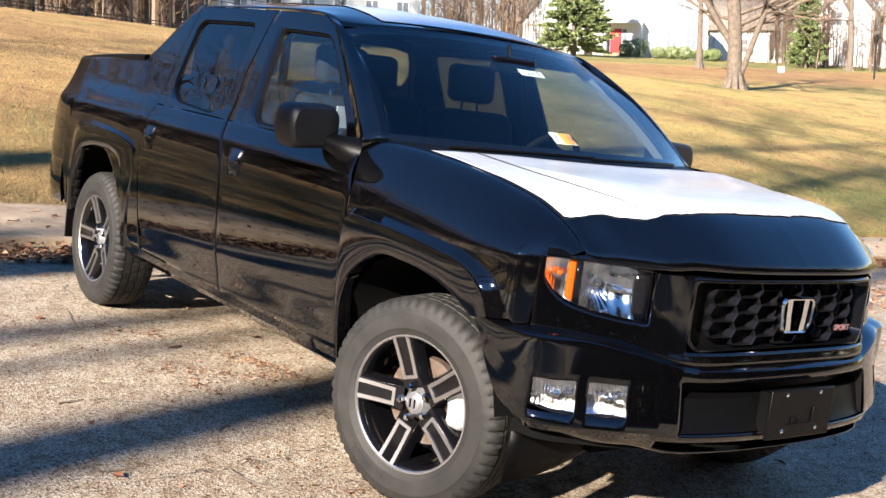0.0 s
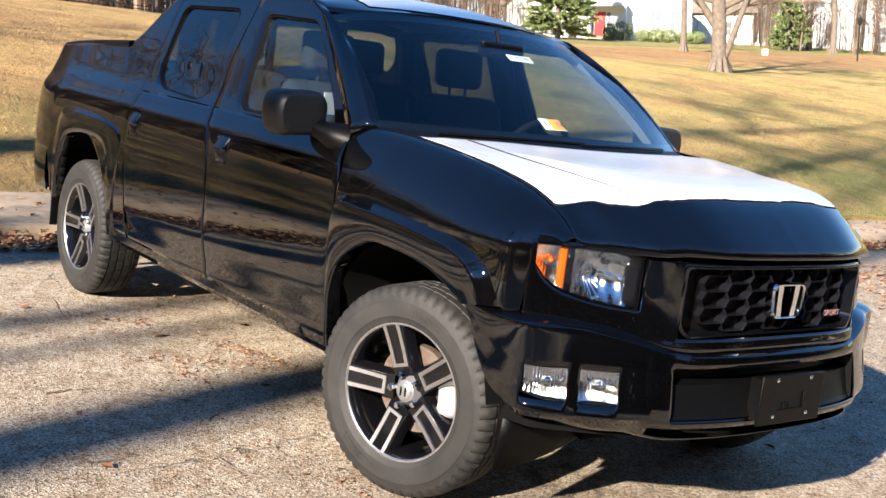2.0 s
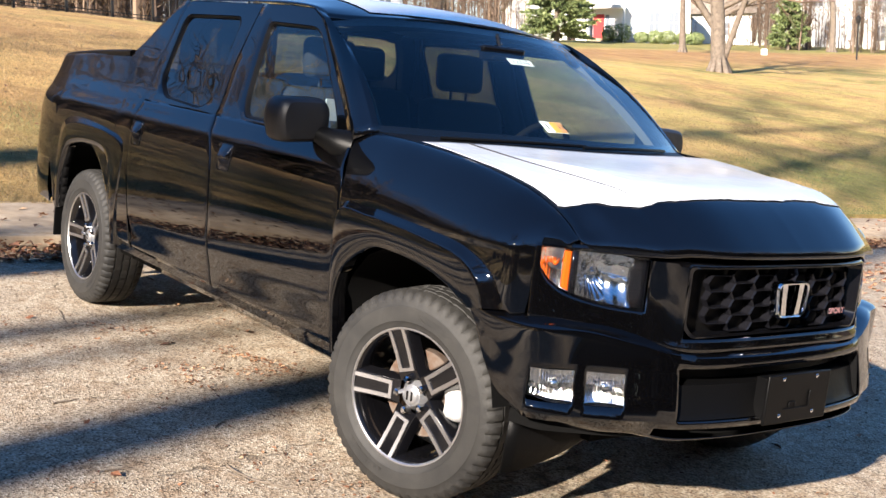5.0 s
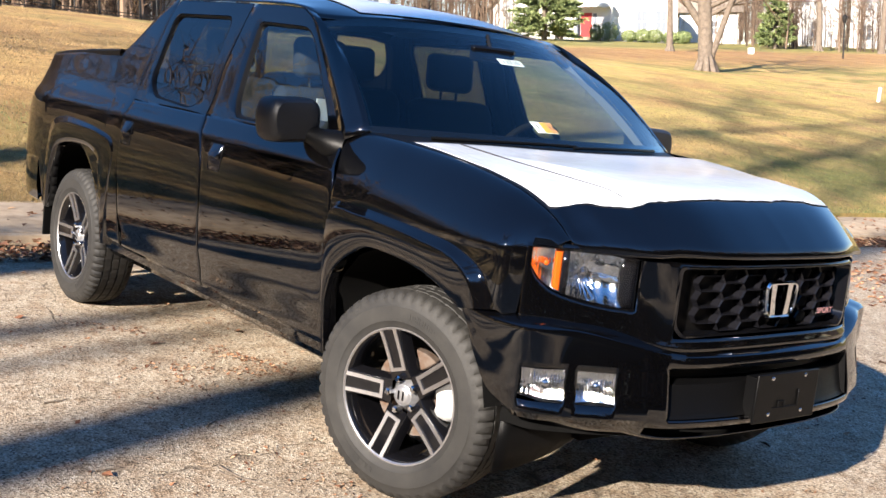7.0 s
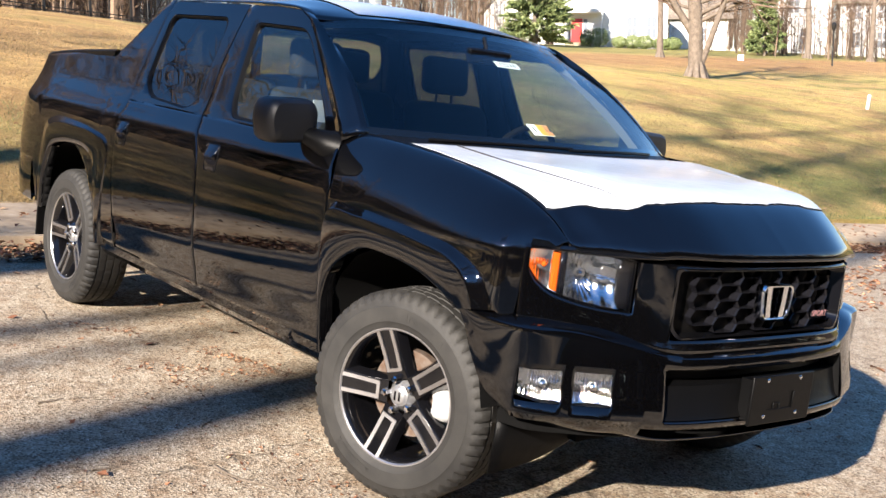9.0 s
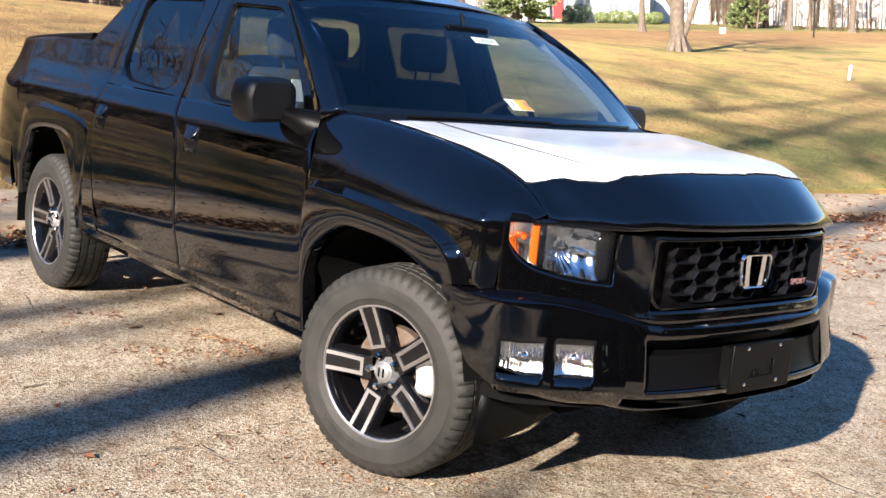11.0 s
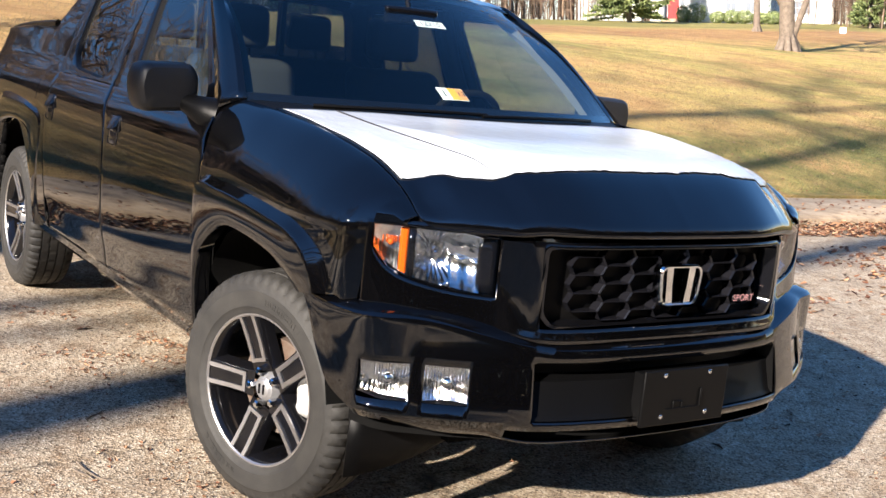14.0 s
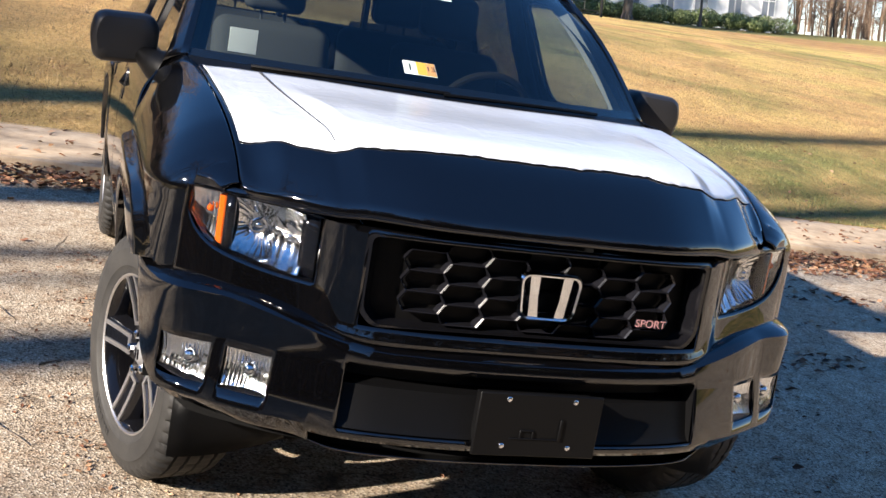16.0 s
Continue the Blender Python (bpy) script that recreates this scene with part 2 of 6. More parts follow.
t.links.new(ramp(t, geo.outputs["Random Per Island"], [(0.0, (0.06, 0.085, 0.03)), (0.6, (0.19, 0.24, 0.085)), (1.0, (0.38, 0.42, 0.18))]), b.inputs["Base Color"])
# Near-black foliage for added masses; backlit darkness is put into its colour.
dark_mass_m = mat("darkened_foliage", (0.03, 0.045, 0.02), 0.8, spec=0.2)
t, b = nodes(dark_mass_m)
geo = t.nodes.new("ShaderNodeNewGeometry")
t.links.new(ramp(t, geo.outputs["Random Per Island"], [(0.0, (0.008, 0.012, 0.006)), (0.6, (0.022, 0.032, 0.014)), (1.0, (0.05, 0.065, 0.028))]), b.inputs["Base Color"])
siding = mat("white_siding", (0.78, 0.77, 0.74), 0.7)
t, b = nodes(siding)
wave = add(t, "ShaderNodeTexWave", Scale=2.4, Distortion=0.0)
wave.bands_direction, wave.wave_profile = "Z", "SAW"
t.links.new(place(t), wave.inputs["Vector"])
bump(t, b, wave.outputs["Color"], 0.5, 0.02)
t.links.new(ramp(t, noise_tex(t, 0.8, 6.0), [(0.3, (0.72, 0.71, 0.68)), (0.7, (0.82, 0.81, 0.79))]), b.inputs["Base Color"])
shingle = mat("roof_shingle", (0.22, 0.18, 0.15), 0.9)
t, b = nodes(shingle)
t.links.new(ramp(t, noise_tex(t, 5.0, 6.0), [(0.3, (0.16, 0.13, 0.105)), (0.7, (0.3, 0.25, 0.2))]), b.inputs["Base Color"])
# Pale pane colour stands in for the sky mirrored in the windows.
pane_m = mat("house_pane", (0.20, 0.22, 0.25), 0.08)
door_m = mat("red_door", (0.42, 0.03, 0.03), 0.4)
iron_fence = mat("black_iron", (0.012, 0.012, 0.012), 0.5)


# ---- mesh helpers ----
def part(name, bm, material, parent=None, label="", sharp=35, thick=0.0, bevel=0.0):
    me = bpy.data.meshes.new(name)
    bmesh.ops.recalc_face_normals(bm, faces=bm.faces[:])
    for f in bm.faces:
        f.smooth = True
    bm.to_mesh(me)
    bm.free()
    me.set_sharp_from_angle(angle=radians(sharp))
    me.materials.append(material)
    ob = new(name, me)
    ob.parent = parent
    if label:
        ob["label"] = label
    if thick:
        s = ob.modifiers.new("thickness", "SOLIDIFY")
        s.thickness, s.offset = thick, 0.0
    if bevel:
        s = ob.modifiers.new("edges", "BEVEL")
        s.width, s.segments, s.limit_method = bevel, 2, "ANGLE"
    return ob


def empty(name, m=None, parent=None):
    ob = new(name)
    ob.parent = parent
    if m is not None:
        ob.matrix_basis = m
    return ob


def lofted(bm, rows, closed=False, skip=None):
    """Faces between rows of points; skip(i, j) leaves a hole."""
    vs = [[bm.verts.new(p) for p in row] for row in rows]
    for i in range(len(rows) - 1):
        n = len(rows[i])
        for j in range(n if closed else n - 1):
            if skip and skip(i, j):
                continue
            k = (j + 1) % n
            bm.faces.new((vs[i][j], vs[i][k], vs[i + 1][k], vs[i + 1][j]))
    return vs


def curve_at(pts, x):
    """Smooth value of a table of (x, y...) at x (Catmull-Rom, clamped)."""
    if x <= pts[0][0]:
        return np.array(pts[0][1:], float)
    if x >= pts[-1][0]:
        return np.array(pts[-1][1:], float)
    for k in range(len(pts) - 1):
        if pts[k][0] <= x <= pts[k + 1][0]:
            break
    p = [np.array(pts[min(max(k + d, 0), len(pts) - 1)], float) for d in (-1, 0, 1, 2)]
    h = p[2][0] - p[1][0]
    u = (x - p[1][0]) / h
    m1 = (p[2] - p[0])[1:] / max(p[2][0] - p[0][0], 1e-6) * h
    m2 = (p[3] - p[1])[1:] / max(p[3][0] - p[1][0], 1e-6) * h
    a, b = p[1][1:], p[2][1:]
    return (2 * u**3 - 3 * u**2 + 1) * a + (u**3 - 2 * u**2 + u) * m1 + (3 * u**2 - 2 * u**3) * b + (u**3 - u**2) * m2


def val(pts, x):
    return float(curve_at(pts, x)[0])


def smooth_line(pts, n):
    """n points along a Catmull-Rom line through pts, evenly by length."""
    pts = [np.array(p, float) for p in pts]
    s = np.r_[0, np.cumsum([np.linalg.norm(b - a) for a, b in zip(pts, pts[1:])])]
    table = [(si, *p) for si, p in zip(s, pts)]
    return [curve_at(table, u) for u in np.linspace(0, s[-1], n)]


def box(bm, lo, hi):
    c, d = (Vector(lo) + Vector(hi)) / 2, Vector(hi) - Vector(lo)
    return bmesh.ops.create_cube(bm, size=1, matrix=Matrix.Translation(c) @ Matrix.Diagonal((*d, 1)))["verts"]


def tube(bm, pts, radii, sides=8, cap=True):
    pts = [Vector(p) for p in pts]
    rows = []
    side = None
    for k, p in enumerate(pts):
        d = (pts[min(k + 1, len(pts) - 1)] - pts[max(k - 1, 0)]).normalized()
        if side is None:
            side = d.orthogonal().normalized()
        side = (side - d * side.dot(d)).normalized()
        up = d.cross(side)
        r = radii[k] if hasattr(radii, "__len__") else radii
        rows.append([p + r * (math.cos(a) * side + math.sin(a) * up) for a in np.linspace(0, 2 * math.pi, sides, False)])
    vs = lofted(bm, rows, True)
    if cap:
        bm.faces.new(vs[0][::-1]), bm.faces.new(vs[-1])


def lathe(bm, profile, sides=48):
    """profile: (radius, along) pairs, turned about the y axis."""
    lofted(bm, [[(r * math.cos(a), y, r * math.sin(a)) for r, y in profile] for a in np.linspace(0, 2 * math.pi, sides + 1)])
    bmesh.ops.remove_doubles(bm, verts=bm.verts[:], dist=1e-5)


# ---- ground ----
KERB = -4.6


def land(x, y):
    """Height of the land behind the kerb."""
    ye = 26 * math.tanh(y / 26)
    d = max(-x - 6.1, 0)
    return 0.0712 * 4.75 - 0.0873 * ye + 0.2 + 2.2 * (1 - math.exp(-d / 10)) + 0.065 * min(d, 95)


def ground_z(x, y):
    ye = 26 * math.tanh(y / 26)
    if x > -6.0:
        z = -0.0712 * min(x, 16) - 0.0873 * ye - 0.08
        out = max(x - 10, 0, -9 - y)
        return z + 0.13 * ss(0, 1.5, out) + 0.03 * min(out, 40)
    return land(x, y)


def ss(a, b, x):
    u = min(max((x - a) / (b - a), 0), 1)
    return u * u * (3 - 2 * u)


bm = bmesh.new()
xs = sorted({-5.6, -5.9, -5.99, -6.0, -6.01, -6.1, *(-6.3 - 0.3 * k for k in range(20)), *(-12.5 - 1.2 * 1.09**k - 0.6 * k for k in range(40)), -1400, -700, -350, *np.linspace(-5, 10, 11), *np.linspace(10.3, 12, 6), 16, 22, 30, 45, 60, 150, 500, 1400})
ys = sorted({*np.linspace(-8, 40, 97), *np.linspace(-30, -8.3, 30), *np.linspace(41, 200, 60), -45, -70, -100, -200, -500, -1400, 300, 500, 1400})
lofted(bm, [[(x, y, ground_z(x, y) + (0.10 * noise.noise((x * 0.17, y * 0.17, 0)) + 0.03 * noise.noise((x * 1.1, y * 1.1, 3)) if x < -6.2 else 0)) for y in ys] for x in xs])
ground = tagged(part("ground", bm, grass_m), "dormant tan lawn with green patches and fallen leaves", "ground", kind="structure")

bm = bmesh.new()
lofted(bm, [[(x, y, 0.006 * noise.noise((x * 0.8, y * 0.8, 1)) if abs(x + 1.5) > 3 else 0) for y in np.linspace(-9.5, 40, 200)] for x in np.linspace(KERB + 0.02, 11, 60)])
road = tagged(part("road", bm, asphalt), "weathered tan-grey asphalt street with cracks and leaf bits", "road", kind="structure")
road.matrix_basis = SLOPE

# kerb stones and the concrete walk behind them
def slab(x0, x1, y0, y1, z0, z1, r=0.02):
    bm = bmesh.new()
    box(bm, (x0, y0, z0), (x1, y1, z1))
    bmesh.ops.bevel(bm, geom=bm.edges[:], offset=r, segments=2, profile=0.5, affect="EDGES")
    return bm


kerb = tagged(part("kerb", slab(KERB - 0.16, KERB - 0.02, -9.5, 40, -0.3, 0.10), concrete), "worn tan concrete kerb", "kerb", kind="structure")
kerb.matrix_basis = SLOPE
walk_base = tagged(part("pavement", slab(-6.1, KERB - 0.1, -9.5, 40, -0.3, 0.11), concrete), "grey-tan concrete walk along the kerb", "pavement", kind="structure")
walk_base.matrix_basis = SLOPE

# ---- truck: x ahead, y to its left, z up from the road, origin under the front axle ----
truck = tagged(empty("pickup_truck", SLOPE), "glossy black crew-cab pickup truck with white film on hood and roof", "pickup truck")
WHEEL_R = 0.374
WIDE, TALL = 1.028, 1.006
PROF = [(TALL * z, WIDE * y) for z, y in ((0.36, 0.87), (0.44, 0.925), (0.6, 0.95), (0.8, 0.957), (0.95, 0.952), (1.05, 0.942), (1.10, 0.931), (1.13, 0.916), (1.15, 0.902), (1.18, 0.886), (1.25, 0.855), (1.45, 0.785), (1.62, 0.722), (1.7, 0.688), (1.78, 0.645))]
F_ARCH = [(x, TALL * z) for x, z in ((-0.45, 0.40), (-0.44, 0.48), (-0.42, 0.6), (-0.37, 0.71), (-0.28, 0.80), (-0.14, 0.86), (0.04, 0.868), (0.18, 0.85), (0.29, 0.80), (0.39, 0.71), (0.44, 0.60), (0.48, 0.46))]
R_ARCH = [(x, TALL * z) for x, z in ((-0.45, 0.40), (-0.44, 0.48), (-0.42, 0.62), (-0.37, 0.74), (-0.27, 0.83), (-0.12, 0.87), (0.08, 0.875), (0.22, 0.835), (0.32, 0.76), (0.39, 0.66), (0.43, 0.55), (0.445, 0.46))]


def side_y(z):
    return val(PROF, z)


def mirrored(rows, side):
    return [[(p[0], p[1] * side, p[2]) for p in row] for row in rows]


# hood seam and fender
SEAM = [(-0.44, 0.835, 1.25), (-0.17, 0.818, 1.23), (0.1, 0.805, 1.205), (0.35, 0.79, 1.16), (0.464, 0.78, 1.12), (0.54, 0.773, 1.08), (0.60, 0.767, 1.032)]


# wheel flares: (arch edge), (outer crease with its y), (inner edge on the body side), station by station
FLARE_F = (
    [(-0.415, 0.42), (-0.412, 0.53), (-0.40, 0.65), (-0.33, 0.767), (-0.162, 0.861), (0.009, 0.868), (0.173, 0.85), (0.275, 0.82), (0.325, 0.79), (0.35, 0.768)],
    [(-0.434, 0.42, 0.968), (-0.433, 0.55, 0.985), (-0.431, 0.72, 0.998), (-0.40, 0.955, 1.012), (-0.20, 0.972, 1.016), (0.0, 0.965, 1.016), (0.16, 0.952, 1.014), (0.305, 0.932, 1.010), (0.395, 0.880, 1.002), (0.434, 0.785, 0.990)],
    [(-0.437, 0.42), (-0.437, 0.57), (-0.436, 0.76), (-0.432, 0.978), (-0.25, 1.002), (-0.06, 0.995), (0.13, 0.985), (0.31, 0.967), (0.435, 0.908), (0.499, 0.795)],
)
FLARE_R = (
    [(-2.655, 0.42), (-2.658, 0.55), (-2.672, 0.70), (-2.715, 0.83), (-2.81, 0.895), (-3.02, 0.902), (-3.20, 0.88), (-3.30, 0.845), (-3.37, 0.76), (-3.42, 0.64), (-3.45, 0.48)],
    [(-2.60, 0.42, 0.968), (-2.58, 0.56, 0.984), (-2.555, 0.72, 0.990), (-2.53, 0.93, 0.990), (-2.69, 0.992, 0.997), (-2.95, 1.002, 1.0), (-3.20, 0.996, 1.0), (-3.345, 0.95, 0.998), (-3.40, 0.86, 0.996), (-3.45, 0.70, 0.992), (-3.49, 0.48, 0.98)],
    [(-2.56, 0.42), (-2.53, 0.56), (-2.50, 0.75), (-2.50, 0.985), (-2.75, 1.018), (-3.02, 1.04), (-3.28, 1.043), (-3.46, 1.0), (-3.53, 0.89), (-3.56, 0.72), (-3.58, 0.50)],
)


def front_inset(x):
    return val([(0.2, 0.0), (0.28, 0.001), (0.36, 0.006), (0.42, 0.016), (0.47, 0.031), (0.50, 0.047), (0.52, 0.072), (0.536, 0.095), (0.57, 0.138), (0.605, 0.178)], x)


def flare(side, table, body_y):
    n = 90
    crease = [curve_at([(k, *p) for k, p in enumerate(table[1])], u) for u in np.linspace(0, len(table[1]) - 1, n)]
    inner = [curve_at([(k, *p) for k, p in enumerate(table[2])], u) for u in np.linspace(0, len(table[2]) - 1, n)]
    arch = [curve_at([(k, *p) for k, p in enumerate(table[0])], u) for u in np.linspace(0, len(table[0]) - 1, n)]
    rows = []
    for a, o, q in zip(arch, crease, inner):
        A = Vector((a[0], o[2] - 0.004, a[1]))
        O = Vector((o[0], o[2], o[1]))
        Q = Vector((q[0], body_y(q[0], q[1]) - 0.004, q[1]))
        row = [A + Vector((0, -0.055, 0.012)), A + Vector((0, -0.006, 0.001)), A + (O - A) * 0.06, A.lerp(O, 0.35) + Vector((0, 0.003, 0)), A.lerp(O, 0.65) + Vector((0, 0.003, 0))]
        rad = min(0.3, 0.010 / max((O - A).length, 0.02))
        rad2 = min(0.35, 0.010 / max((Q - O).length, 0.02))
        P, R = O.lerp(A, rad), O.lerp(Q, rad2)
        row += [P * (1 - u) ** 2 + O * 2 * u * (1 - u) + R * u * u for u in (0, 0.25, 0.5, 0.75, 1)]
        row += [O.lerp(Q, u) + Vector((0, -0.003, -0.002)) * math.sin(math.pi * u) for u in (0.5, 0.75, 0.9)]
        row += [Q, Q + Vector((0, -0.012, 0.002))]
        rows.append([(p.x, side * p.y, p.z) for p in row])
    bm = bmesh.new()
    lofted(bm, rows)
    return part("wheel_flare", bm, paint, truck, sharp=60)


def fender_y(x, z):
    foot = ss(0.45, 0.535, x) * max(0.0, 0.026 - 0.13 * max(z - 0.783, 0)) * 0.25
    return side_y(min(z, 0.97)) - front_inset(x) + foot


def fender(side):
    rows = []
    for x in [-0.437, -0.431, -0.429, -0.41, *np.linspace(-0.39, 0.33, 19), 0.35, 0.37, 0.39, 0.41, 0.43, 0.45, 0.47, 0.49, 0.51, 0.525, 0.535, 0.545, 0.55, 0.565, 0.58, 0.595, 0.605]:
        zb = 0.44 if x < -0.43 else val([(-0.43, 0.965), *FLARE_F[2][4:]], x) - 0.012 if x < 0.499 else 0.772
        if x > 0.53:
            zb = 0.775 + 0.235 * ss(0.535, 0.548, x)
        sy, sz = curve_at(SEAM, x)
        lim = min(max(0.99, zb + 0.02), sz - 0.02)
        row = [(x, fender_y(x, z), z) for z in np.linspace(min(zb, lim - 0.004), lim, 12)]
        y0 = fender_y(x, lim)
        for u in np.linspace(0.05, 1, 24):
            a = u * math.pi / 2
            row.append((x, sy + (y0 - sy) * math.cos(a) ** 1.35, lim + (sz - lim) * math.sin(a) ** 1.35))
        back = min(max((-x - 0.25) / 0.187, 0), 1)
        rows.append([(px + back * (door_edge_a(pz) + 0.446), py, pz) for px, py, pz in row])
    bm = bmesh.new()
    lofted(bm, mirrored(rows, side))
    flare(side, FLARE_F, fender_y)
    return part("front_fender", bm, paint, truck, thick=0.004)


def door_edge_b(z):
    return val([(0.44, -1.48), (0.63, -1.495), (0.9, -1.515), (1.05, -1.55), (1.14, -1.61), (1.2, -1.65)], z)


def door_edge_a(z):
    return -0.446 - val([(0.9, 0.0), (1.06, 0.014), (1.16, 0.058), (1.2, 0.078), (1.25, 0.13)], z)


def door_edge_r(z):
    return -2.40 - 0.06 * ss(0.45, 1.0, z)


def door_skin(name, side, x0, x1):
    """x0, x1: front and rear edge as functions of height."""
    rows = []
    zs = [*np.linspace(0.44, 1.195, 34)]
    us = [0, 0.004, 0.012, *np.linspace(0.04, 0.96, 20), 0.988, 0.996, 1]
    for u in us:
        e = 0.004 * (1 - min(1, min(u, 1 - u) / 0.008)) ** 2
        rows.append([(x0(z) + (x1(z) - x0(z)) * u, side_y(z) - e - 0.008 * ss(0.1, 0, abs(z - 0.52)), z) for z in zs])
    bm = bmesh.new()
    lofted(bm, mirrored(rows, side))
    return part(name, bm, paint, truck, thick=0.004)


def radial(poly, centre, n):
    """The outline poly resampled at n even angles round centre."""
    poly = [np.array(p, float) for p in poly]
    out = []
    for a in np.linspace(0, 2 * math.pi, n, False):
        d = np.array((math.cos(a), math.sin(a)))
        best = None
        for p, q in zip(poly, poly[1:] + poly[:1]):
            e = q - p
            den = d[0] * e[1] - d[1] * e[0]
            if abs(den) < 1e-9:
                continue
            w = p - centre
            s, u = (w[0] * e[1] - w[1] * e[0]) / den, (w[0] * d[1] - w[1] * d[0]) / den
            if s > 0 and -1e-6 <= u <= 1 + 1e-6 and (best is None or s > best):
                best = s
        out.append(centre + d * best)
    return out


def rounded(poly, r, n=6):
    """A polygon with its corners rounded."""
    out, m = [], len(poly)
    for k in range(m):
        p, a, b = (np.array(poly[i % m], float) for i in (k, k - 1, k + 1))
        da, db = (a - p) / np.linalg.norm(a - p), (b - p) / np.linalg.norm(b - p)
        rr = min(r, np.linalg.norm(a - p) * 0.45, np.linalg.norm(b - p) * 0.45)
        for u in np.linspace(0, 1, n):
            out.append((1 - u) ** 2 * (p + da * rr) + 2 * u * (1 - u) * p + u * u * (p + db * rr))
    return out


def taller(pts):
    return [(x, TALL * z) for x, z in pts]


ROOF_EDGE = taller([(-2.42, 1.70), (-1.9, 1.708), (-1.4, 1.708), (-1.2, 1.693), (-1.1, 1.655), (-1.03, 1.607), (-0.87, 1.482), (-0.70, 1.342), (-0.58, 1.237), (-0.52, 1.185)])
WIN_F = rounded(taller([(-1.39, 1.198), (-1.455, 1.27), (-1.50, 1.47), (-1.53, 1.622), (-1.09, 1.612), (-0.99, 1.548), (-0.87, 1.44), (-0.70, 1.29), (-0.62, 1.198)]), 0.05)
WIN_R = rounded(taller([(-2.26, 1.215), (-2.385, 1.29), (-2.40, 1.632), (-1.785, 1.637), (-1.762, 1.35), (-1.762, 1.235), (-1.84, 1.195)]), 0.06)
FRAME_F = taller([(-1.645, 1.185), (-1.672, 1.40), (-1.65, 1.70), (-1.4, 1.70), (-1.2, 1.69), (-1.1, 1.652), (-1.03, 1.604), (-0.87, 1.479), (-0.70, 1.339), (-0.58, 1.234), (-0.53, 1.185)])
FRAME_R = taller([(-2.46, 1.185), (-2.47, 1.35), (-2.43, 1.70), (-1.655, 1.70), (-1.677, 1.40), (-1.65, 1.185)])


def shell_point(p, side, inset=0.0):
    return (p[0], side * (side_y(p[1]) - inset), p[1])


def door_frame(side, outer, win, door, tint):
    c = np.mean(np.array(win), 0)
    n = 128
    o, w = radial(outer, c, n), radial(win, c, n)
    rows = [[shell_point(a * (1 - u) + b * u, side, ins) for a, b in zip(o, w)] for u, ins in ((0, 0.004), (0.03, 0), (0.3, 0), (0.7, 0), (0.96, 0.0), (1, 0.004), (1, 0.022))]
    bm = bmesh.new()
    lofted(bm, rows, True)
    part("window_frame", bm, paint, door, thick=0.003)
    bm = bmesh.new()
    mid = [(1.0, 0.006), (0.988, 0.0), (0.965, 0.003), (0.945, 0.018)]
    lofted(bm, [[shell_point(c + (b - c) * s, side, ins) for b in w] for s, ins in mid], True)
    part("window_seal", bm, plastic, door)
    bm = bmesh.new()
    rows = [[shell_point(c + (b - c) * s, side, 0.014) for b in w] for s in (0.98, 0.7, 0.4, 0.1)]
    vs = lofted(bm, rows, True)
    bm.faces.new(vs[-1])
    pane = part("window_pane", bm, tint, door)
    pane.visible_shadow = False


# Bright metal that stands in for sun glints on the handle's outline.
glint_metal = mat("glint_edge", (0.12, 0.12, 0.13), 0.25, 1.0)


def handle(side, x, door):
    """A pull handle over a dished cup."""
    z0 = 1.035
    bm = bmesh.new()
    rows = []
    for u in (0, 0.06, 0.25, 0.5, 0.75, 0.84, 0.9, 0.96, 1):
        z = z0 + 0.05 - 0.062 * u
        lift = 0.004 + 0.020 * min(u / 0.85, 1) - 0.016 * max(0, (u - 0.85) / 0.15)
        row = []
        for v in np.linspace(-1, 1, 9):
            e = 1 - abs(v) ** 6
            row.append((x + v * (0.056 - 0.005 * u), side * (side_y(z) + lift * e), z))
        rows.append(row)
    lofted(bm, rows)
    part("door_handle", bm, paint, door, thick=0.004)
    bm = bmesh.new()
    rows = []
    for u in np.linspace(0, 1, 8):
        z = z0 - 0.012 - 0.05 * u
        rows.append([(x + v * (0.054 - 0.014 * u * u), side * (side_y(z) + 0.004 + 0.006 * math.sin(u * 3.1) * (1 - v * v)), z) for v in np.linspace(-1, 1, 9)])
    lofted(bm, rows)
    part("handle_cup", bm, gloss_black, door)
    # Ring that draws the glint along the handle's outline.
    bm = bmesh.new()
    ring = [Vector((x + p[0], side * (side_y(z0 + p[1]) + 0.004), z0 + p[1])) for p in rounded([(-0.06, 0.054), (0.06, 0.054), (0.052, -0.066), (-0.052, -0.066)], 0.016, 5)]
    tube(bm, ring + ring[:1], 0.0018, 6, False)
    part("handle_glint", bm, glint_metal, door, "thin bright ring drawn for the glint round the handle")


for side in (-1, 1):
    fender(side)
    d = door_skin("front_door", side, lambda z: door_edge_a(z), lambda z: door_edge_b(z) + 0.003)
    door_frame(side, FRAME_F, WIN_F, d, side_glass)
    handle(side, -1.40, d)
    d = door_skin("rear_door", side, lambda z: door_edge_b(z) - 0.003, lambda z: door_edge_r(z) + 0.003)
    door_frame(side, FRAME_R, WIN_R, d, privacy)
    handle(side, -2.37, d)
    # rocker under the doors
    bm = bmesh.new()
    prof = [(0.925, 0.455), (0.942, 0.44), (0.935, 0.40), (0.90, 0.365), (0.80, 0.35)]
    lofted(bm, [[(x, side * y, z) for y, z in prof] for x in (-0.45, -1.0, -1.8, -2.62)])
    part("rocker_panel", bm, paint, truck)
    bm = bmesh.new()
    lofted(bm, [[(x, side * 0.90, z) for z in (0.4, 0.8, 1.19)] for x in (-0.46, -1.4, -2.45)])
    part("door_liner", bm, dark, truck)


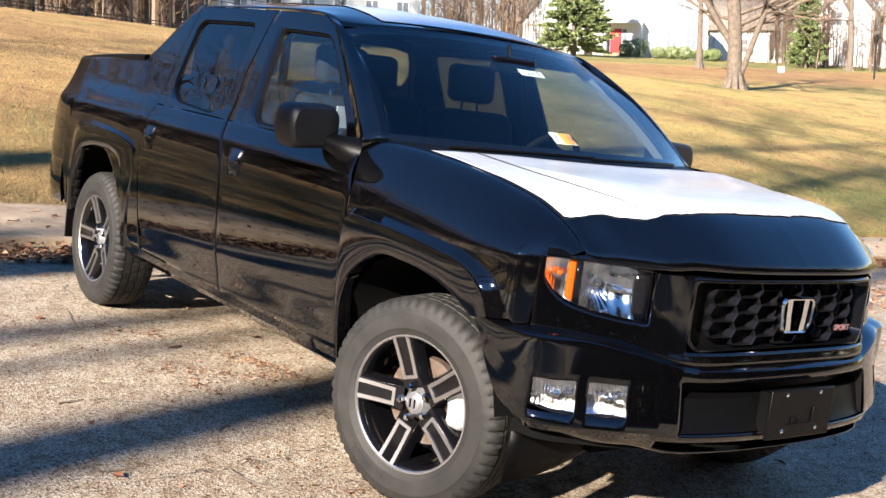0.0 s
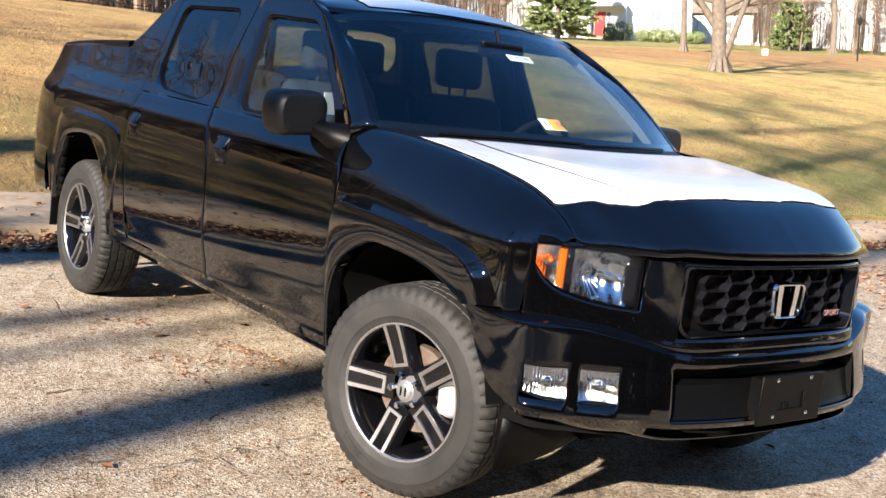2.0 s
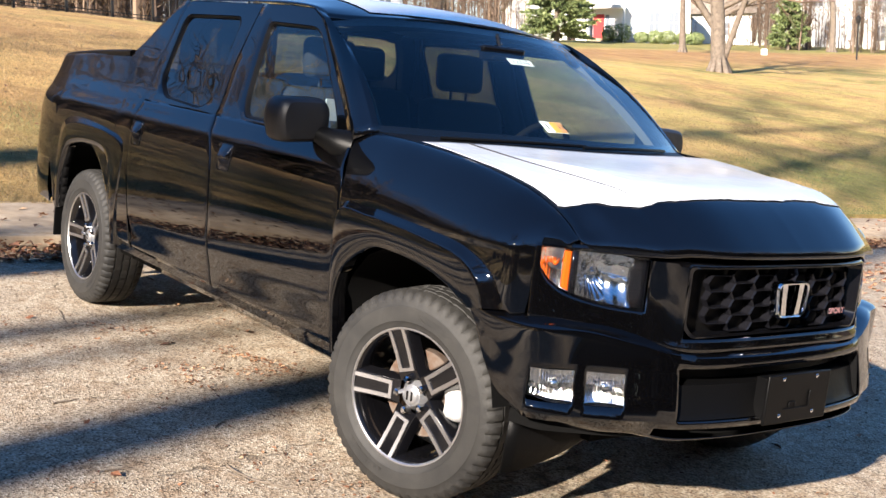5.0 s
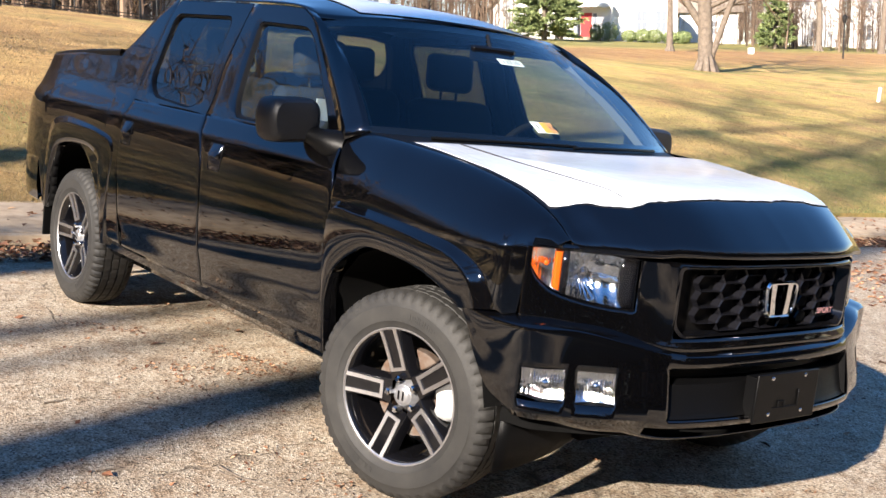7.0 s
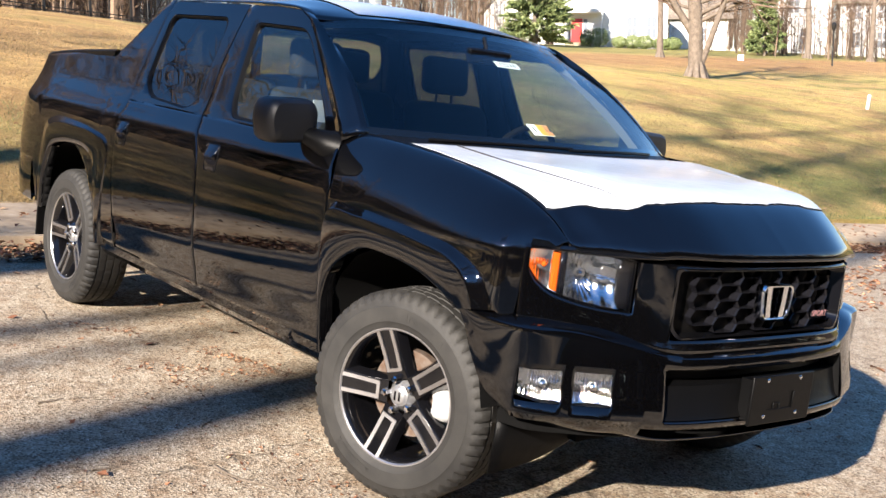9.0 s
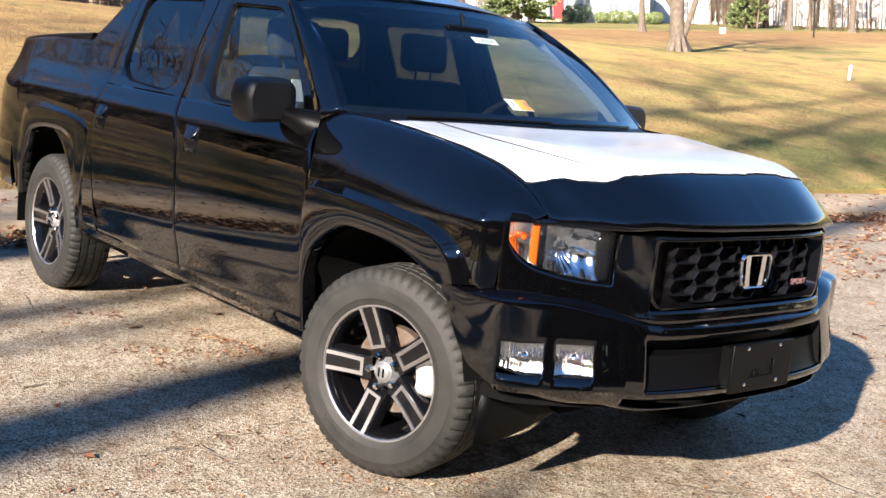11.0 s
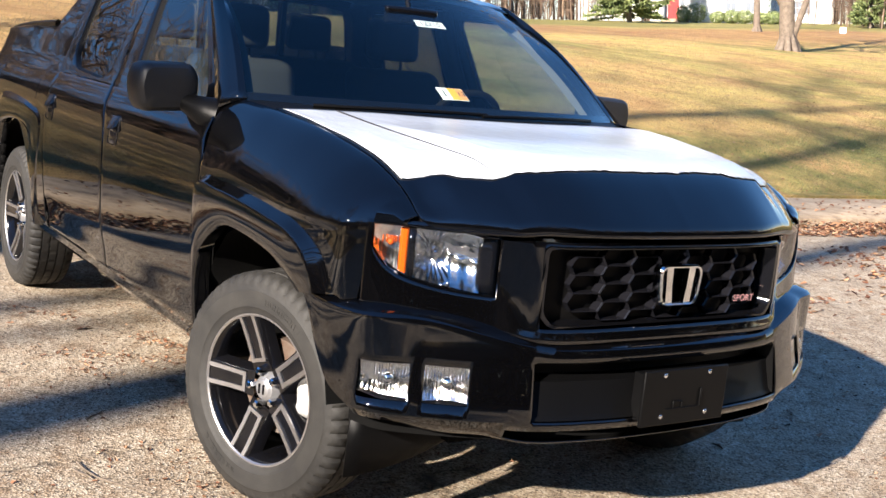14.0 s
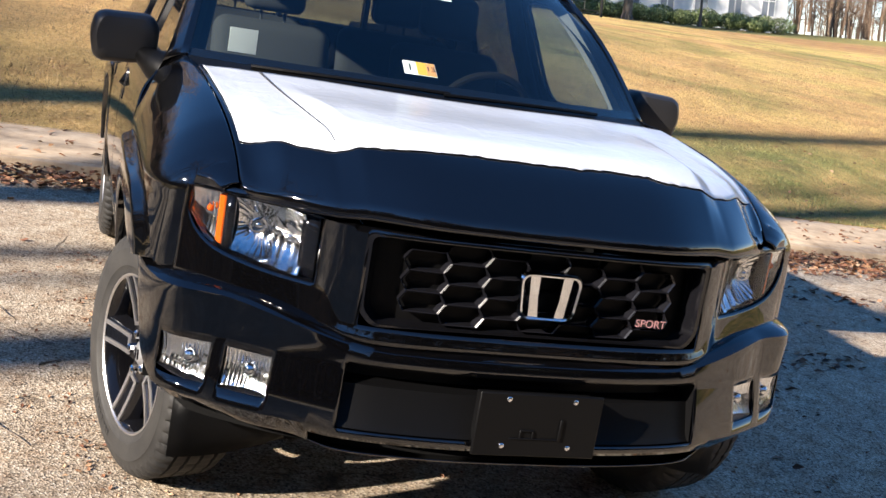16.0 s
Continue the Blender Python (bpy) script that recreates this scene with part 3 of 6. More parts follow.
def quarter(side):
    """Bed side with the sloping buttress behind the cab."""
    rows = []
    for x in [-2.405, -2.42, -2.44, -2.47, -2.50, -2.52, -2.54, -2.57, -2.62, -2.645, -2.655, -2.67, -2.7, -2.75, *np.linspace(-2.8, -3.36, 15), -3.42, -3.47, -3.51, -3.53, -3.54, -3.55, -3.6, -3.7, -3.8, -3.88, -3.95, -4.0, -4.05, -4.09, -4.12, -4.14, -4.16]:
        zb = 0.44
        if -3.545 < x < -2.655:
            zb = max(val(R_ARCH, x + 3.1), 0.44) + 0.03
        if x <= -3.545:
            zb = 0.44 + 0.30 * ss(3.545, 3.56, -x)
        zt = 1.412 + 0.307 * (1 - ss(0, 1, (-2.43 - x) / 0.46)) - 0.085 * max(0, (-x - 2.86) / 1.3) ** 1.2
        tuck = 0.02 * ss(3.6, 3.9, -x) + 0.19 * max(0, (-x - 3.82) / 0.34) ** 2.2
        row = []
        for k in range(44):
            z = zb + (zt - zb) * k / 43
            y = side_y(z) - tuck
            edge = door_edge_r(z) if x > -2.43 else x
            row.append((min(x, edge), y, z))
        rows.append(row)
    bm = bmesh.new()
    lofted(bm, mirrored(rows, side))
    part("bed_side", bm, paint, truck, thick=0.004)
    flare(side, FLARE_R, lambda x, z: side_y(z) - 0.02 * ss(3.6, 3.9, -x))
    bm = bmesh.new()
    rows = []
    for x, y in ((-2.86, 0.822), (-3.3, 0.82), (-3.7, 0.806), (-3.98, 0.772), (-4.08, 0.72), (-4.14, 0.64)):
        z = 1.412 - 0.085 * max(0, (-x - 2.86) / 1.3) ** 1.2
        rows.append([(x, (y + o) * side, z + h) for o, h in ((0.014, -0.014), (0.016, 0.010), (0.006, 0.02), (-0.1, 0.022), (-0.11, 0.0), (-0.11, -0.5))])
    lofted(bm, rows)
    part("bed_rail_cap", bm, plastic, truck, "matt black plastic rail cap")
    for cx, table in ((0.0, F_ARCH), (-3.1, R_ARCH)):
        bm = bmesh.new()
        rows = [[(cx + x * 1.01, side * y, z + 0.01) for x, z in table] for y in (0.935, 0.5)]
        vs = lofted(bm, rows)
        bm.faces.new(vs[1])
        part("wheel_house", bm, dark, truck)
    # tail lamp round the rear corner
    bm = bmesh.new()
    rows = []
    for x in (-4.02, -4.07, -4.11, -4.15, -4.17):
        tuck = 0.02 + 0.19 * max(0, (-x - 3.82) / 0.34) ** 2.2
        rows.append([(x, side * (side_y(z) - tuck + 0.006), z) for z in np.linspace(0.90, 1.3, 8)])
    lofted(bm, rows)
    part("tail_lamp", bm, red_m, truck, "dark red tail lamp")
    # flap behind the rear wheel
    bm = bmesh.new()
    box(bm, (-3.56, side * 0.955 if side < 0 else 0.72, 0.30), (-3.545, -0.72 if side < 0 else 0.955, 0.62))
    part("mud_flap", bm, plastic, truck, bevel=0.004)


for side in (-1, 1):
    quarter(side)


# roof
def roof_edge(x):
    return val(sorted(ROOF_EDGE), x)


def ws_top(y):
    return -0.95 - 0.14 * (y / 0.72) ** 2


rows = []
for u in np.linspace(0, 1, 28):
    row = []
    for v in np.linspace(-1, 1, 37):
        x = (1 - u) * ws_top(v * 0.745) + u * (-2.46 + 0.05 * v * v)
        e = roof_edge(min(x, -1.0))
        crown = 1.785 - 0.075 * (1 - ss(0, 0.35, u)) - 0.03 * ss(0.75, 1.0, u)
        row.append((x, v * side_y(e), e + (crown - e) * (1 - abs(v) ** 3.2)))
    rows.append(row)
bm = bmesh.new()
lofted(bm, rows)
roof = part("roof", bm, paint, truck, thick=0.004)
bm = bmesh.new()
lofted(bm, [[(p[0], p[1], p[2] + 0.006) for p in r[6:-6]] for r in rows[2:]])
part("roof_film", bm, film_m, roof, "white protective shipping film")
bm = bmesh.new()
lofted(bm, [[(p[0], p[1], p[2] - 0.05) for p in r[1:-1]] for r in rows])
part("headliner", bm, trim_m, roof, "light grey cloth headliner")


# windscreen
def ws_low(y):
    return -0.195 - 0.235 * (abs(y) / 0.82) ** 2.2


def ws_point(s, v):
    yl, yt = s * 0.842, s * 0.722
    a = Vector((ws_low(yl), yl, 1.236 + 0.012 * (1 - s * s)))
    b = Vector((ws_top(yt), yt, 1.705 - 0.055 * abs(s) ** 3))
    return a.lerp(b, v) + (Vector((0.011, 0, 0.016)) + Vector((0.028, 0, 0.018)) * abs(s) ** 5) * math.sin(v * math.pi)


rows = [[ws_point(s, v) for s in np.linspace(-1, 1, 33)] for v in np.linspace(0, 1, 15)]
bm = bmesh.new()
lofted(bm, rows)
screen = part("windscreen", bm, glass, truck)
screen.visible_shadow = False
bm = bmesh.new()
lofted(bm, [[ws_point(s, v) + Vector((-0.004, 0, -0.004)) for s in np.linspace(-1, 1, 33)] for v in (0.93, 0.965, 1.0)])
lofted(bm, [[ws_point(s, v) + Vector((-0.004, 0, -0.004)) for s in np.linspace(-1, 1, 33)] for v in (0.0, 0.04, 0.075)])
part("frit_band", bm, gloss_black, screen, "black printed border of the glass")
for side in (-1, 1):
    bm = bmesh.new()
    out = []
    for v in np.linspace(0, 1, 15):
        z = 1.20 + (1.70 - 1.20) * v
        xe = val(sorted((b, a) for a, b in ROOF_EDGE[3:]), z)
        g = ws_point(side, v)
        e = Vector((xe, side * (side_y(z) + 0.001), z))
        g2 = g + Vector((0.002, -0.014 * side, 0.006))
        m = (e + g2) / 2 + Vector((0.010, side * 0.008, 0.010))
        out.append([e, e.lerp(m, 0.5) + Vector((0.006, side * 0.006, 0)), m, m.lerp(g2, 0.5) + Vector((0.008, 0, 0.008)), g2, g2 - Vector((0.02, 0, 0.02))])
    lofted(bm, out)
    part("a_pillar", bm, paint, truck, thick=0.004)
    bm = bmesh.new()
    lofted(bm, [[r[0] + Vector((-0.03, -side * 0.02, -0.01)), r[2] - Vector((0.05, side * 0.06, 0.05)), r[4] - Vector((0.03, side * 0.05, 0.035))] for r in out])
    part("pillar_trim", bm, trim_m, truck, "light grey inner pillar trim")


# hood
def hood_front(y):
    return val([(0, 0.885), (0.2, 0.88), (0.35, 0.862), (0.5, 0.808), (0.573, 0.776), (0.67, 0.705), (0.767, 0.616)], abs(y))


def hood_z(x, y):
    a = abs(y)
    xr, xf = -0.17, hood_front(y)
    u = max((x - xr) / (xf - xr), -0.1)
    z = 1.248 - 0.012 * ss(0.4, 0.8, a) - 0.095 * u - 0.135 * max(0, (u - 0.70) / 0.30) ** 2.0
    foot = 0.605 - 0.065 * min(max(u, 0), 1)
    z += 0.027 * (1 - min(max((a - foot + 0.06) / 0.06, 0), 1)) * ss(0.15, 0.6, u) * (1 - 0.8 * ss(0.8, 1.0, u))
    sz = curve_at(SEAM, x)[1]
    return z + (min(z, sz + 0.002) - z) * ss(0.66, 0.77, a)


def hood_rows(x0, x1, lift=0.0, n=34, m=181, reach=1.0):
    rows = []
    for u in np.linspace(0, 1, n):
        row = []
        for v in np.linspace(-1, 1, m):
            y = v * 0.767 * reach
            a, b = x0(y), x1(y)
            x = a + (b - a) * u
            row.append((x, y * curve_at(SEAM, x)[0] / 0.767 * 0.994, hood_z(x, y) + lift))
        rows.append(row)
    return rows


def hood_rear(y):
    return -0.12 - 0.11 * (y / 0.767) ** 2


bm = bmesh.new()
rows = hood_rows(hood_rear, hood_front)
lofted(bm, rows)
lofted(bm, [rows[-1], [(x - 0.008, y, z - 0.007) for x, y, z in rows[-1]], [(x - 0.06, y * 0.99, z - 0.009) for x, y, z in rows[-1]]])
hood = part("hood", bm, paint, truck, thick=0.004)


def film_edge(y):
    """Ragged front edge of the film."""
    base = val([(0, 0.69), (0.3, 0.685), (0.44, 0.672), (0.50, 0.655), (0.56, 0.628), (0.62, 0.595), (0.69, 0.535), (0.78, 0.465)], abs(y))
    rag = 0.006 * noise.noise((y * 12, 2.0, 0)) + 0.004 * noise.noise((y * 45, 5.0, 0))
    return base + rag - 0.008 * ss(0.10, 0.13, y) * (1 - ss(0.30, 0.34, y)) * (1 + noise.noise((y * 60, 1, 0)))


bm = bmesh.new()
lofted(bm, hood_rows(lambda y: hood_rear(y) + 0.02, film_edge, 0.006, 40, 181, 0.985))
part("hood_film", bm, film_m, hood, "white protective shipping film with a torn front edge", thick=0.001)
# Black tube draws the crease's dark line; its shade is put into the colour.
bm = bmesh.new()
tube(bm, [(x, y * curve_at(SEAM, x)[0] / 0.767 * 0.994, hood_z(x, y) + 0.0085) for x, y in smooth_line([(-0.15, -0.600), (0.05, -0.587), (0.25, -0.571), (0.45, -0.556), (0.60, -0.545)], 24)], [0.0034 * (1 - 0.6 * k / 23) for k in range(24)], 5)
part("film_crease_shade", bm, ink, hood, "dark line drawn for the shade of a crease in the film")

# cowl and wipers
bm = bmesh.new()
rows = []
for s in np.linspace(-1, 1, 33):
    y = s * 0.83
    a, g = Vector((hood_rear(y) + 0.03, y, hood_z(hood_rear(y) + 0.03, y) - 0.02)), ws_point(s, 0.03)
    rows.append([a, a.lerp(g, 0.5) + Vector((0, 0, -0.012)), g + Vector((0, 0, -0.004))])
lofted(bm, rows)
cowl = part("cowl", bm, plastic, truck, "matt black cowl panel")
for y0, y1 in ((-0.62, 0.0), (-0.02, 0.58)):
    bm = bmesh.new()
    tube(bm, [ws_point(y / 0.82, 0.006 + 0.012 * math.sin((y - y0) / (y1 - y0) * 2)) + Vector((0.010, 0, 0.006)) for y in np.linspace(y0, y1, 10)], 0.007, 6)
    part("wiper", bm, plastic, truck)

# front: bumper and upper fascia swept along plan lines
BUMP_PLAN = [(0.922, 0), (0.920, 0.15), (0.908, 0.30), (0.878, 0.46), (0.803, 0.653), (0.72, 0.793), (0.655, 0.88), (0.60, 0.918), (0.52, 0.944), (0.43, 0.962), (0.36, 0.968)]
FASC_PLAN = [(0.845, 0), (0.842, 0.2), (0.832, 0.35), (0.808, 0.46), (0.77, 0.525), (0.725, 0.573), (0.672, 0.67), (0.615, 0.782), (0.55, 0.872), (0.485, 0.925), (0.42, 0.952)]


def plan(pts, n=130):
    half = smooth_line(pts, n)
    return [(p[0], -p[1]) for p in half[:0:-1]] + [tuple(p) for p in half]


def normals(line):
    out = []
    for k in range(len(line)):
        a, b = line[max(k - 1, 0)], line[min(k + 1, len(line) - 1)]
        out.append(Vector((b[1] - a[1], a[0] - b[0])).normalized())
    return out


bump_line, fasc_line = plan(BUMP_PLAN), plan(FASC_PLAN)
bump_norm, fasc_norm = normals(bump_line), normals(fasc_line)


def lean_back(y, z):
    """The bumper face leans back above its lower third, less so at its ends."""
    return -0.2 * min(max(z - 0.47, 0), 0.23) * (1 - ss(0.78, 0.95, abs(y)))


def on_line(line, norm, y, off, z):
    if line is bump_line:
        off += lean_back(y, z)
    ys = [p[1] for p in line]
    k = int(np.clip(np.searchsorted(ys, y), 1, len(ys) - 1))
    u = (y - ys[k - 1]) / (ys[k] - ys[k - 1])
    x = line[k - 1][0] * (1 - u) + line[k][0] * u
    n = norm[k - 1].lerp(norm[k], u)
    return Vector((x + n.x * off, y + n.y * off, z))


def ridge(y):
    return 0.705 + 0.068 * ss(0.40, 0.85, abs(y))


INTAKE = 0.50


def bumper_rows():
    rows = []
    for (x, y), n in zip(bump_line, bump_norm):
        a = abs(y)
        r = ridge(y)
        low = 0.425 + 0.012 * ss(0.45, 0.65, a) + 0.03 * ss(0.7, 0.95, a)
        tuck = 0.03 * ss(0.5, 0.62, a)
        prof = [(-0.14, low - 0.01), (-0.055 - tuck, low), (-0.03 - tuck, low + 0.012), (-0.012 - tuck * 0.7, 0.475), (-0.004, 0.50), (0.0, 0.538), (0, 0.58), (0.0, 0.642), (0.0, 0.66), (0.004, r - 0.03), (0.002, r - 0.01), (-0.010, r), (-0.05, r + 0.012), (-0.10, r + 0.02)]
        edge = val([(0.355, 0.772), (0.392, 0.713), (0.438, 0.615), (0.497, 0.522), (0.591, 0.462), (0.62, 0.42)], x)
        top = r + 0.02
        prof = [(o + lean_back(y, z), z if edge <= low else edge + (z - low) * (top - edge) / (top - low)) for o, z in prof]
        rows.append([(x + n.x * o, y + n.y * o, z) for o, z in prof])
    return rows


FOGS = ((0.664, 0.782), (0.806, 0.918))


def in_fog(y):
    return any(a + 0.005 < abs(y) < b - 0.005 for a, b in FOGS)


def bumper_hole(i, j):
    y = (bump_line[i][1] + bump_line[min(i + 1, len(bump_line) - 1)][1]) / 2
    return (4 <= j <= 7 and abs(y) < INTAKE) or (j == 2 and abs(y) < 0.56) or (5 <= j <= 6 and in_fog(y))


bm = bmesh.new()
lofted(bm, bumper_rows(), skip=bumper_hole)
bumper = part("front_bumper", bm, paint, truck, thick=0.004)
bm = bmesh.new()
ys = np.linspace(-INTAKE, INTAKE, 41)
rows = []
for y in ys:
    rows.append([on_line(bump_line, bump_norm, y, o, z) for o, z in ((-0.002, 0.66), (-0.075, 0.655), (-0.075, 0.615), (-0.028, 0.605), (-0.024, 0.515), (-0.016, 0.50))])
lofted(bm, rows)
for y in (-INTAKE, INTAKE):
    bm.faces.new([bm.verts.new(on_line(bump_line, bump_norm, y, o, z)) for o, z in ((0, 0.66), (-0.08, 0.655), (-0.08, 0.52), (-0.01, 0.50))])
part("intake_panel", bm, plastic, bumper, "matt black lower grille panel")
bm = bmesh.new()
lofted(bm, [[on_line(bump_line, bump_norm, y, -0.10, z) for z in (0.42, 0.70)] for y in np.linspace(-0.95, 0.95, 60)])
part("bumper_core", bm, dark, bumper)
for side in (-1, 1):
    bm = bmesh.new()
    rows = []
    for u in np.linspace(0, 1, 8):
        y = side * (0.845 - 0.36 * u)
        x = 0.455 + 0.05 * u
        rows.append([(x, y, 0.235 + 0.10 * u * u + 0.02 * u), (x + 0.01, y, 0.34), (x + 0.02, y, 0.45)])
    lofted(bm, rows)
    part("air_deflector", bm, plastic, bumper, "flat black rubber air deflector", thick=0.008)


def facets(y0, y1, zlo, zhi, line, norm, depth, n, m, seed, amount):
    """A dished reflector with fine upright flutes, broken by m cross steps."""
    bm = bmesh.new()
    rows = []
    for i in range(n * 6 + 1):
        a = i / (n * 6)
        y = y0 + (y1 - y0) * a
        row = []
        for j in range(m * 5 + 1):
            v = j / (m * 5)
            bowl = depth * (1.0 - 0.65 * (2 * a - 1) ** 2 - 0.22 * (2 * v - 1) ** 2)
            flute = amount * 0.25 * math.sin(2 * math.pi * a * n)
            dent = amount * 0.35 * noise.noise((a * n * 0.6, v * m * 1.6, seed))
            row.append(on_line(line, norm, y, -bowl + flute + dent, zlo(y) + (zhi(y) - zlo(y)) * v))
        rows.append(row)
    lofted(bm, rows)
    return bm


def lamp_bowl(y0, y1, zlo, zhi, line, norm):
    """Headlight reflector: a fluted bowl round the bulb, and two tilted panels towards the grille."""
    bm = bmesh.new()
    rows = []
    for i in range(97):
        a = i / 96
        y = y0 + (y1 - y0) * a
        row = []
        for j in range(41):
            v = j / 40
            z = zlo(y) + (zhi(y) - zlo(y)) * v
            r2 = (abs(y) - 0.722) ** 2 + (z - 0.932) ** 2
            if a > 0.45:
                w = math.atan2(z - 0.932, abs(y) - 0.722)
                off = -0.066 + min(0.052, 7.0 * r2) + 0.0010 * min(1, r2 * 900) * math.sin(30 * w + 2 * noise.noise((a * 5, v * 5, 9))) + 0.0008 * noise.noise((a * 16, v * 10, 2))
            else:
                k = (v - 0.52) / 0.48 if v > 0.52 else (0.52 - v) / 0.52
                off = -0.060 + 0.042 * k * k + 0.022 * (1 - a / 0.45) + 0.0025 * math.sin(a * 26) * (1 if v < 0.52 else 0.4)
                off += 0.012 * ss(0.0, 0.03, 0.05 - abs(v - 0.52)) + 0.001 * noise.noise((a * 11, v * 12, 4))
            row.append(on_line(line, norm, y, off, z))
        rows.append(row)
    lofted(bm, rows)
    return bm


def skin(y0, y1, zlo, zhi, line, norm, off, n=10, m=4):
    bm = bmesh.new()
    lofted(bm, [[on_line(line, norm, y, off, zlo(y) + (zhi(y) - zlo(y)) * v) for v in np.linspace(0, 1, m)] for y in np.linspace(y0, y1, n)])
    return bm


def lamp_frame(y0, y1, zlo, zhi, line, norm, depth):
    bm = bmesh.new()
    ring = [(y, zlo(y)) for y in np.linspace(y0, y1, 9)] + [(y, zhi(y)) for y in np.linspace(y1, y0, 9)]
    lofted(bm, [[on_line(line, norm, y, o, z) for y, z in ring] for o in (0.002, -depth)], True)
    return bm


for side in (-1, 1):
    for k, (a, b) in enumerate(FOGS):
        lo = (lambda y: 0.540) if k == 0 else (lambda y: 0.540 + 0.014 * ss(0.86, 0.918, abs(y)))
        hi = lambda y: 0.640
        lamp = part("fog_lamp", lamp_frame(side * a, side * b, lo, hi, bump_line, bump_norm, 0.05), plastic, bumper)
        part("reflector", facets(side * (a + 0.004), side * (b - 0.004), lambda y: lo(y) + 0.003, lambda y: hi(y) - 0.003, bump_line, bump_norm, 0.035, 14, 4, 7 + k, 0.005), reflector_m, lamp, sharp=80)
        glass_ob = part("lens", skin(side * a, side * b, lo, hi, bump_line, bump_norm, -0.004), lens_m, lamp)
        glass_ob.visible_shadow = False
        bm = bmesh.new()
        c = on_line(bump_line, bump_norm, side * (a + b) / 2, -0.022, 0.592)
        bmesh.ops.create_uvsphere(bm, u_segments=10, v_segments=6, radius=0.017, matrix=Matrix.Translation(c))
        part("bulb_cap", bm, chrome, lamp)


def head_lo(y):
    a = abs(y)
    return val([(0.57, 0.826), (0.65, 0.832), (0.72, 0.843), (0.785, 0.860), (0.82, 0.876), (0.85, 0.902), (0.865, 0.926), (0.872, 0.945)], a)


def head_hi(y):
    return 0.994 + 0.016 * ss(0.56, 0.7, abs(y))


GRILLE = 0.475


def fasc_rows():
    rows = []
    for (x, y), n in zip(fasc_line, fasc_norm):
        a = abs(y)
        r = ridge(y) + 0.01
        hb = 0.752 + (head_lo(0.57) - 0.752) * ss(0.5, 0.555, a) if a < 0.56 else head_lo(y)
        top = 0.985 if a < 0.5 else head_hi(y)
        prof = [(0.016, r - 0.004), (0.012, r + 0.01), (0.006, hb - 0.012), (0.004, hb), (0.002, (hb + top) / 2), (0, top - 0.006), (-0.012, top + 0.006), (-0.05, top + 0.01)]
        rows.append([(x + n.x * o, y + n.y * o, z) for o, z in prof])
    return rows


bm = bmesh.new()
lofted(bm, fasc_rows(), skip=lambda i, j: abs(fasc_line[i][1]) > 0.885 or 3 <= j <= 4 and (abs(fasc_line[i][1]) < GRILLE or 0.573 < abs(fasc_line[i][1]) < 0.872))
fascia = part("front_fascia", bm, paint, truck, thick=0.004)
bm = bmesh.new()
lofted(bm, [[on_line(fasc_line, fasc_norm, y, -0.09, z) for z in (0.70, 1.0)] for y in np.linspace(-0.88, 0.88, 60)])
part("fascia_core", bm, dark, fascia)
for side in (-1, 1):
    lamp = part("headlight", lamp_frame(side * 0.575, side * 0.872, head_lo, head_hi, fasc_line, fasc_norm, 0.07), gloss_black, fascia)
    lo, hi = (lambda y: head_lo(y) + 0.006), (lambda y: head_hi(y) - 0.010)
    part("reflector", lamp_bowl(side * 0.610, side * 0.775, lo, hi, fasc_line, fasc_norm), reflector_m, lamp, sharp=40)
    bm = bmesh.new()
    c = on_line(fasc_line, fasc_norm, side * 0.722, -0.04, 0.932)
    bmesh.ops.create_uvsphere(bm, u_segments=14, v_segments=8, radius=0.013, matrix=Matrix.Translation(c))
    part("bulb_cap", bm, chrome, lamp)
    bm = bmesh.new()
    lofted(bm, [[on_line(fasc_line, fasc_norm, side * y, o, lo(y) + 0.004 + (hi(y) - lo(y) - 0.008) * v) for v in np.linspace(0, 1, 9)] for y, o in ((0.7935, -0.006), (0.797, -0.003), (0.806, -0.004), (0.812, -0.010), (0.8125, -0.026))])
    signal = part("turn_signal", bm, amber_m, lamp, "orange turn signal")
    bm = bmesh.new()
    bmesh.ops.create_uvsphere(bm, u_segments=14, v_segments=8, radius=0.009, matrix=Matrix.Translation(on_line(fasc_line, fasc_norm, side * 0.833, -0.016, 0.955)))
    part("amber_bulb", bm, amber_m, signal, "orange bulb")
    part("side_reflector", facets(side * 0.792, side * 0.870, lo, hi, fasc_line, fasc_norm, 0.034, 9, 4, 6, 0.0012), reflector_m, lamp, sharp=80)
    part("bezel", skin(side * 0.577, side * 0.618, lo, hi, fasc_line, fasc_norm, -0.02, 4, 5), gloss_black, lamp, "black inner bezel of the lamp", thick=0.012)
    bm = bmesh.new()
    c = on_line(fasc_line, fasc_norm, side * 0.722, -0.034, 0.932)
    ring = [c + Vector((0.006 * math.sin(a), side * 0.019 * math.cos(a), 0.019 * math.sin(a))) for a in np.linspace(0, 2 * math.pi, 25)]
    tube(bm, ring, 0.003, 6, False)
    part("lamp_ring", bm, chrome, lamp)
    part("divider", skin(side * 0.775, side * 0.793, lo, hi, fasc_line, fasc_norm, -0.012, 3, 4), gloss_black, lamp, thick=0.02)
    ob = part("lens", skin(side * 0.574, side * 0.873, head_lo, head_hi, fasc_line, fasc_norm, 0.0, 24, 6), lens_m, lamp)
    ob.visible_shadow = False

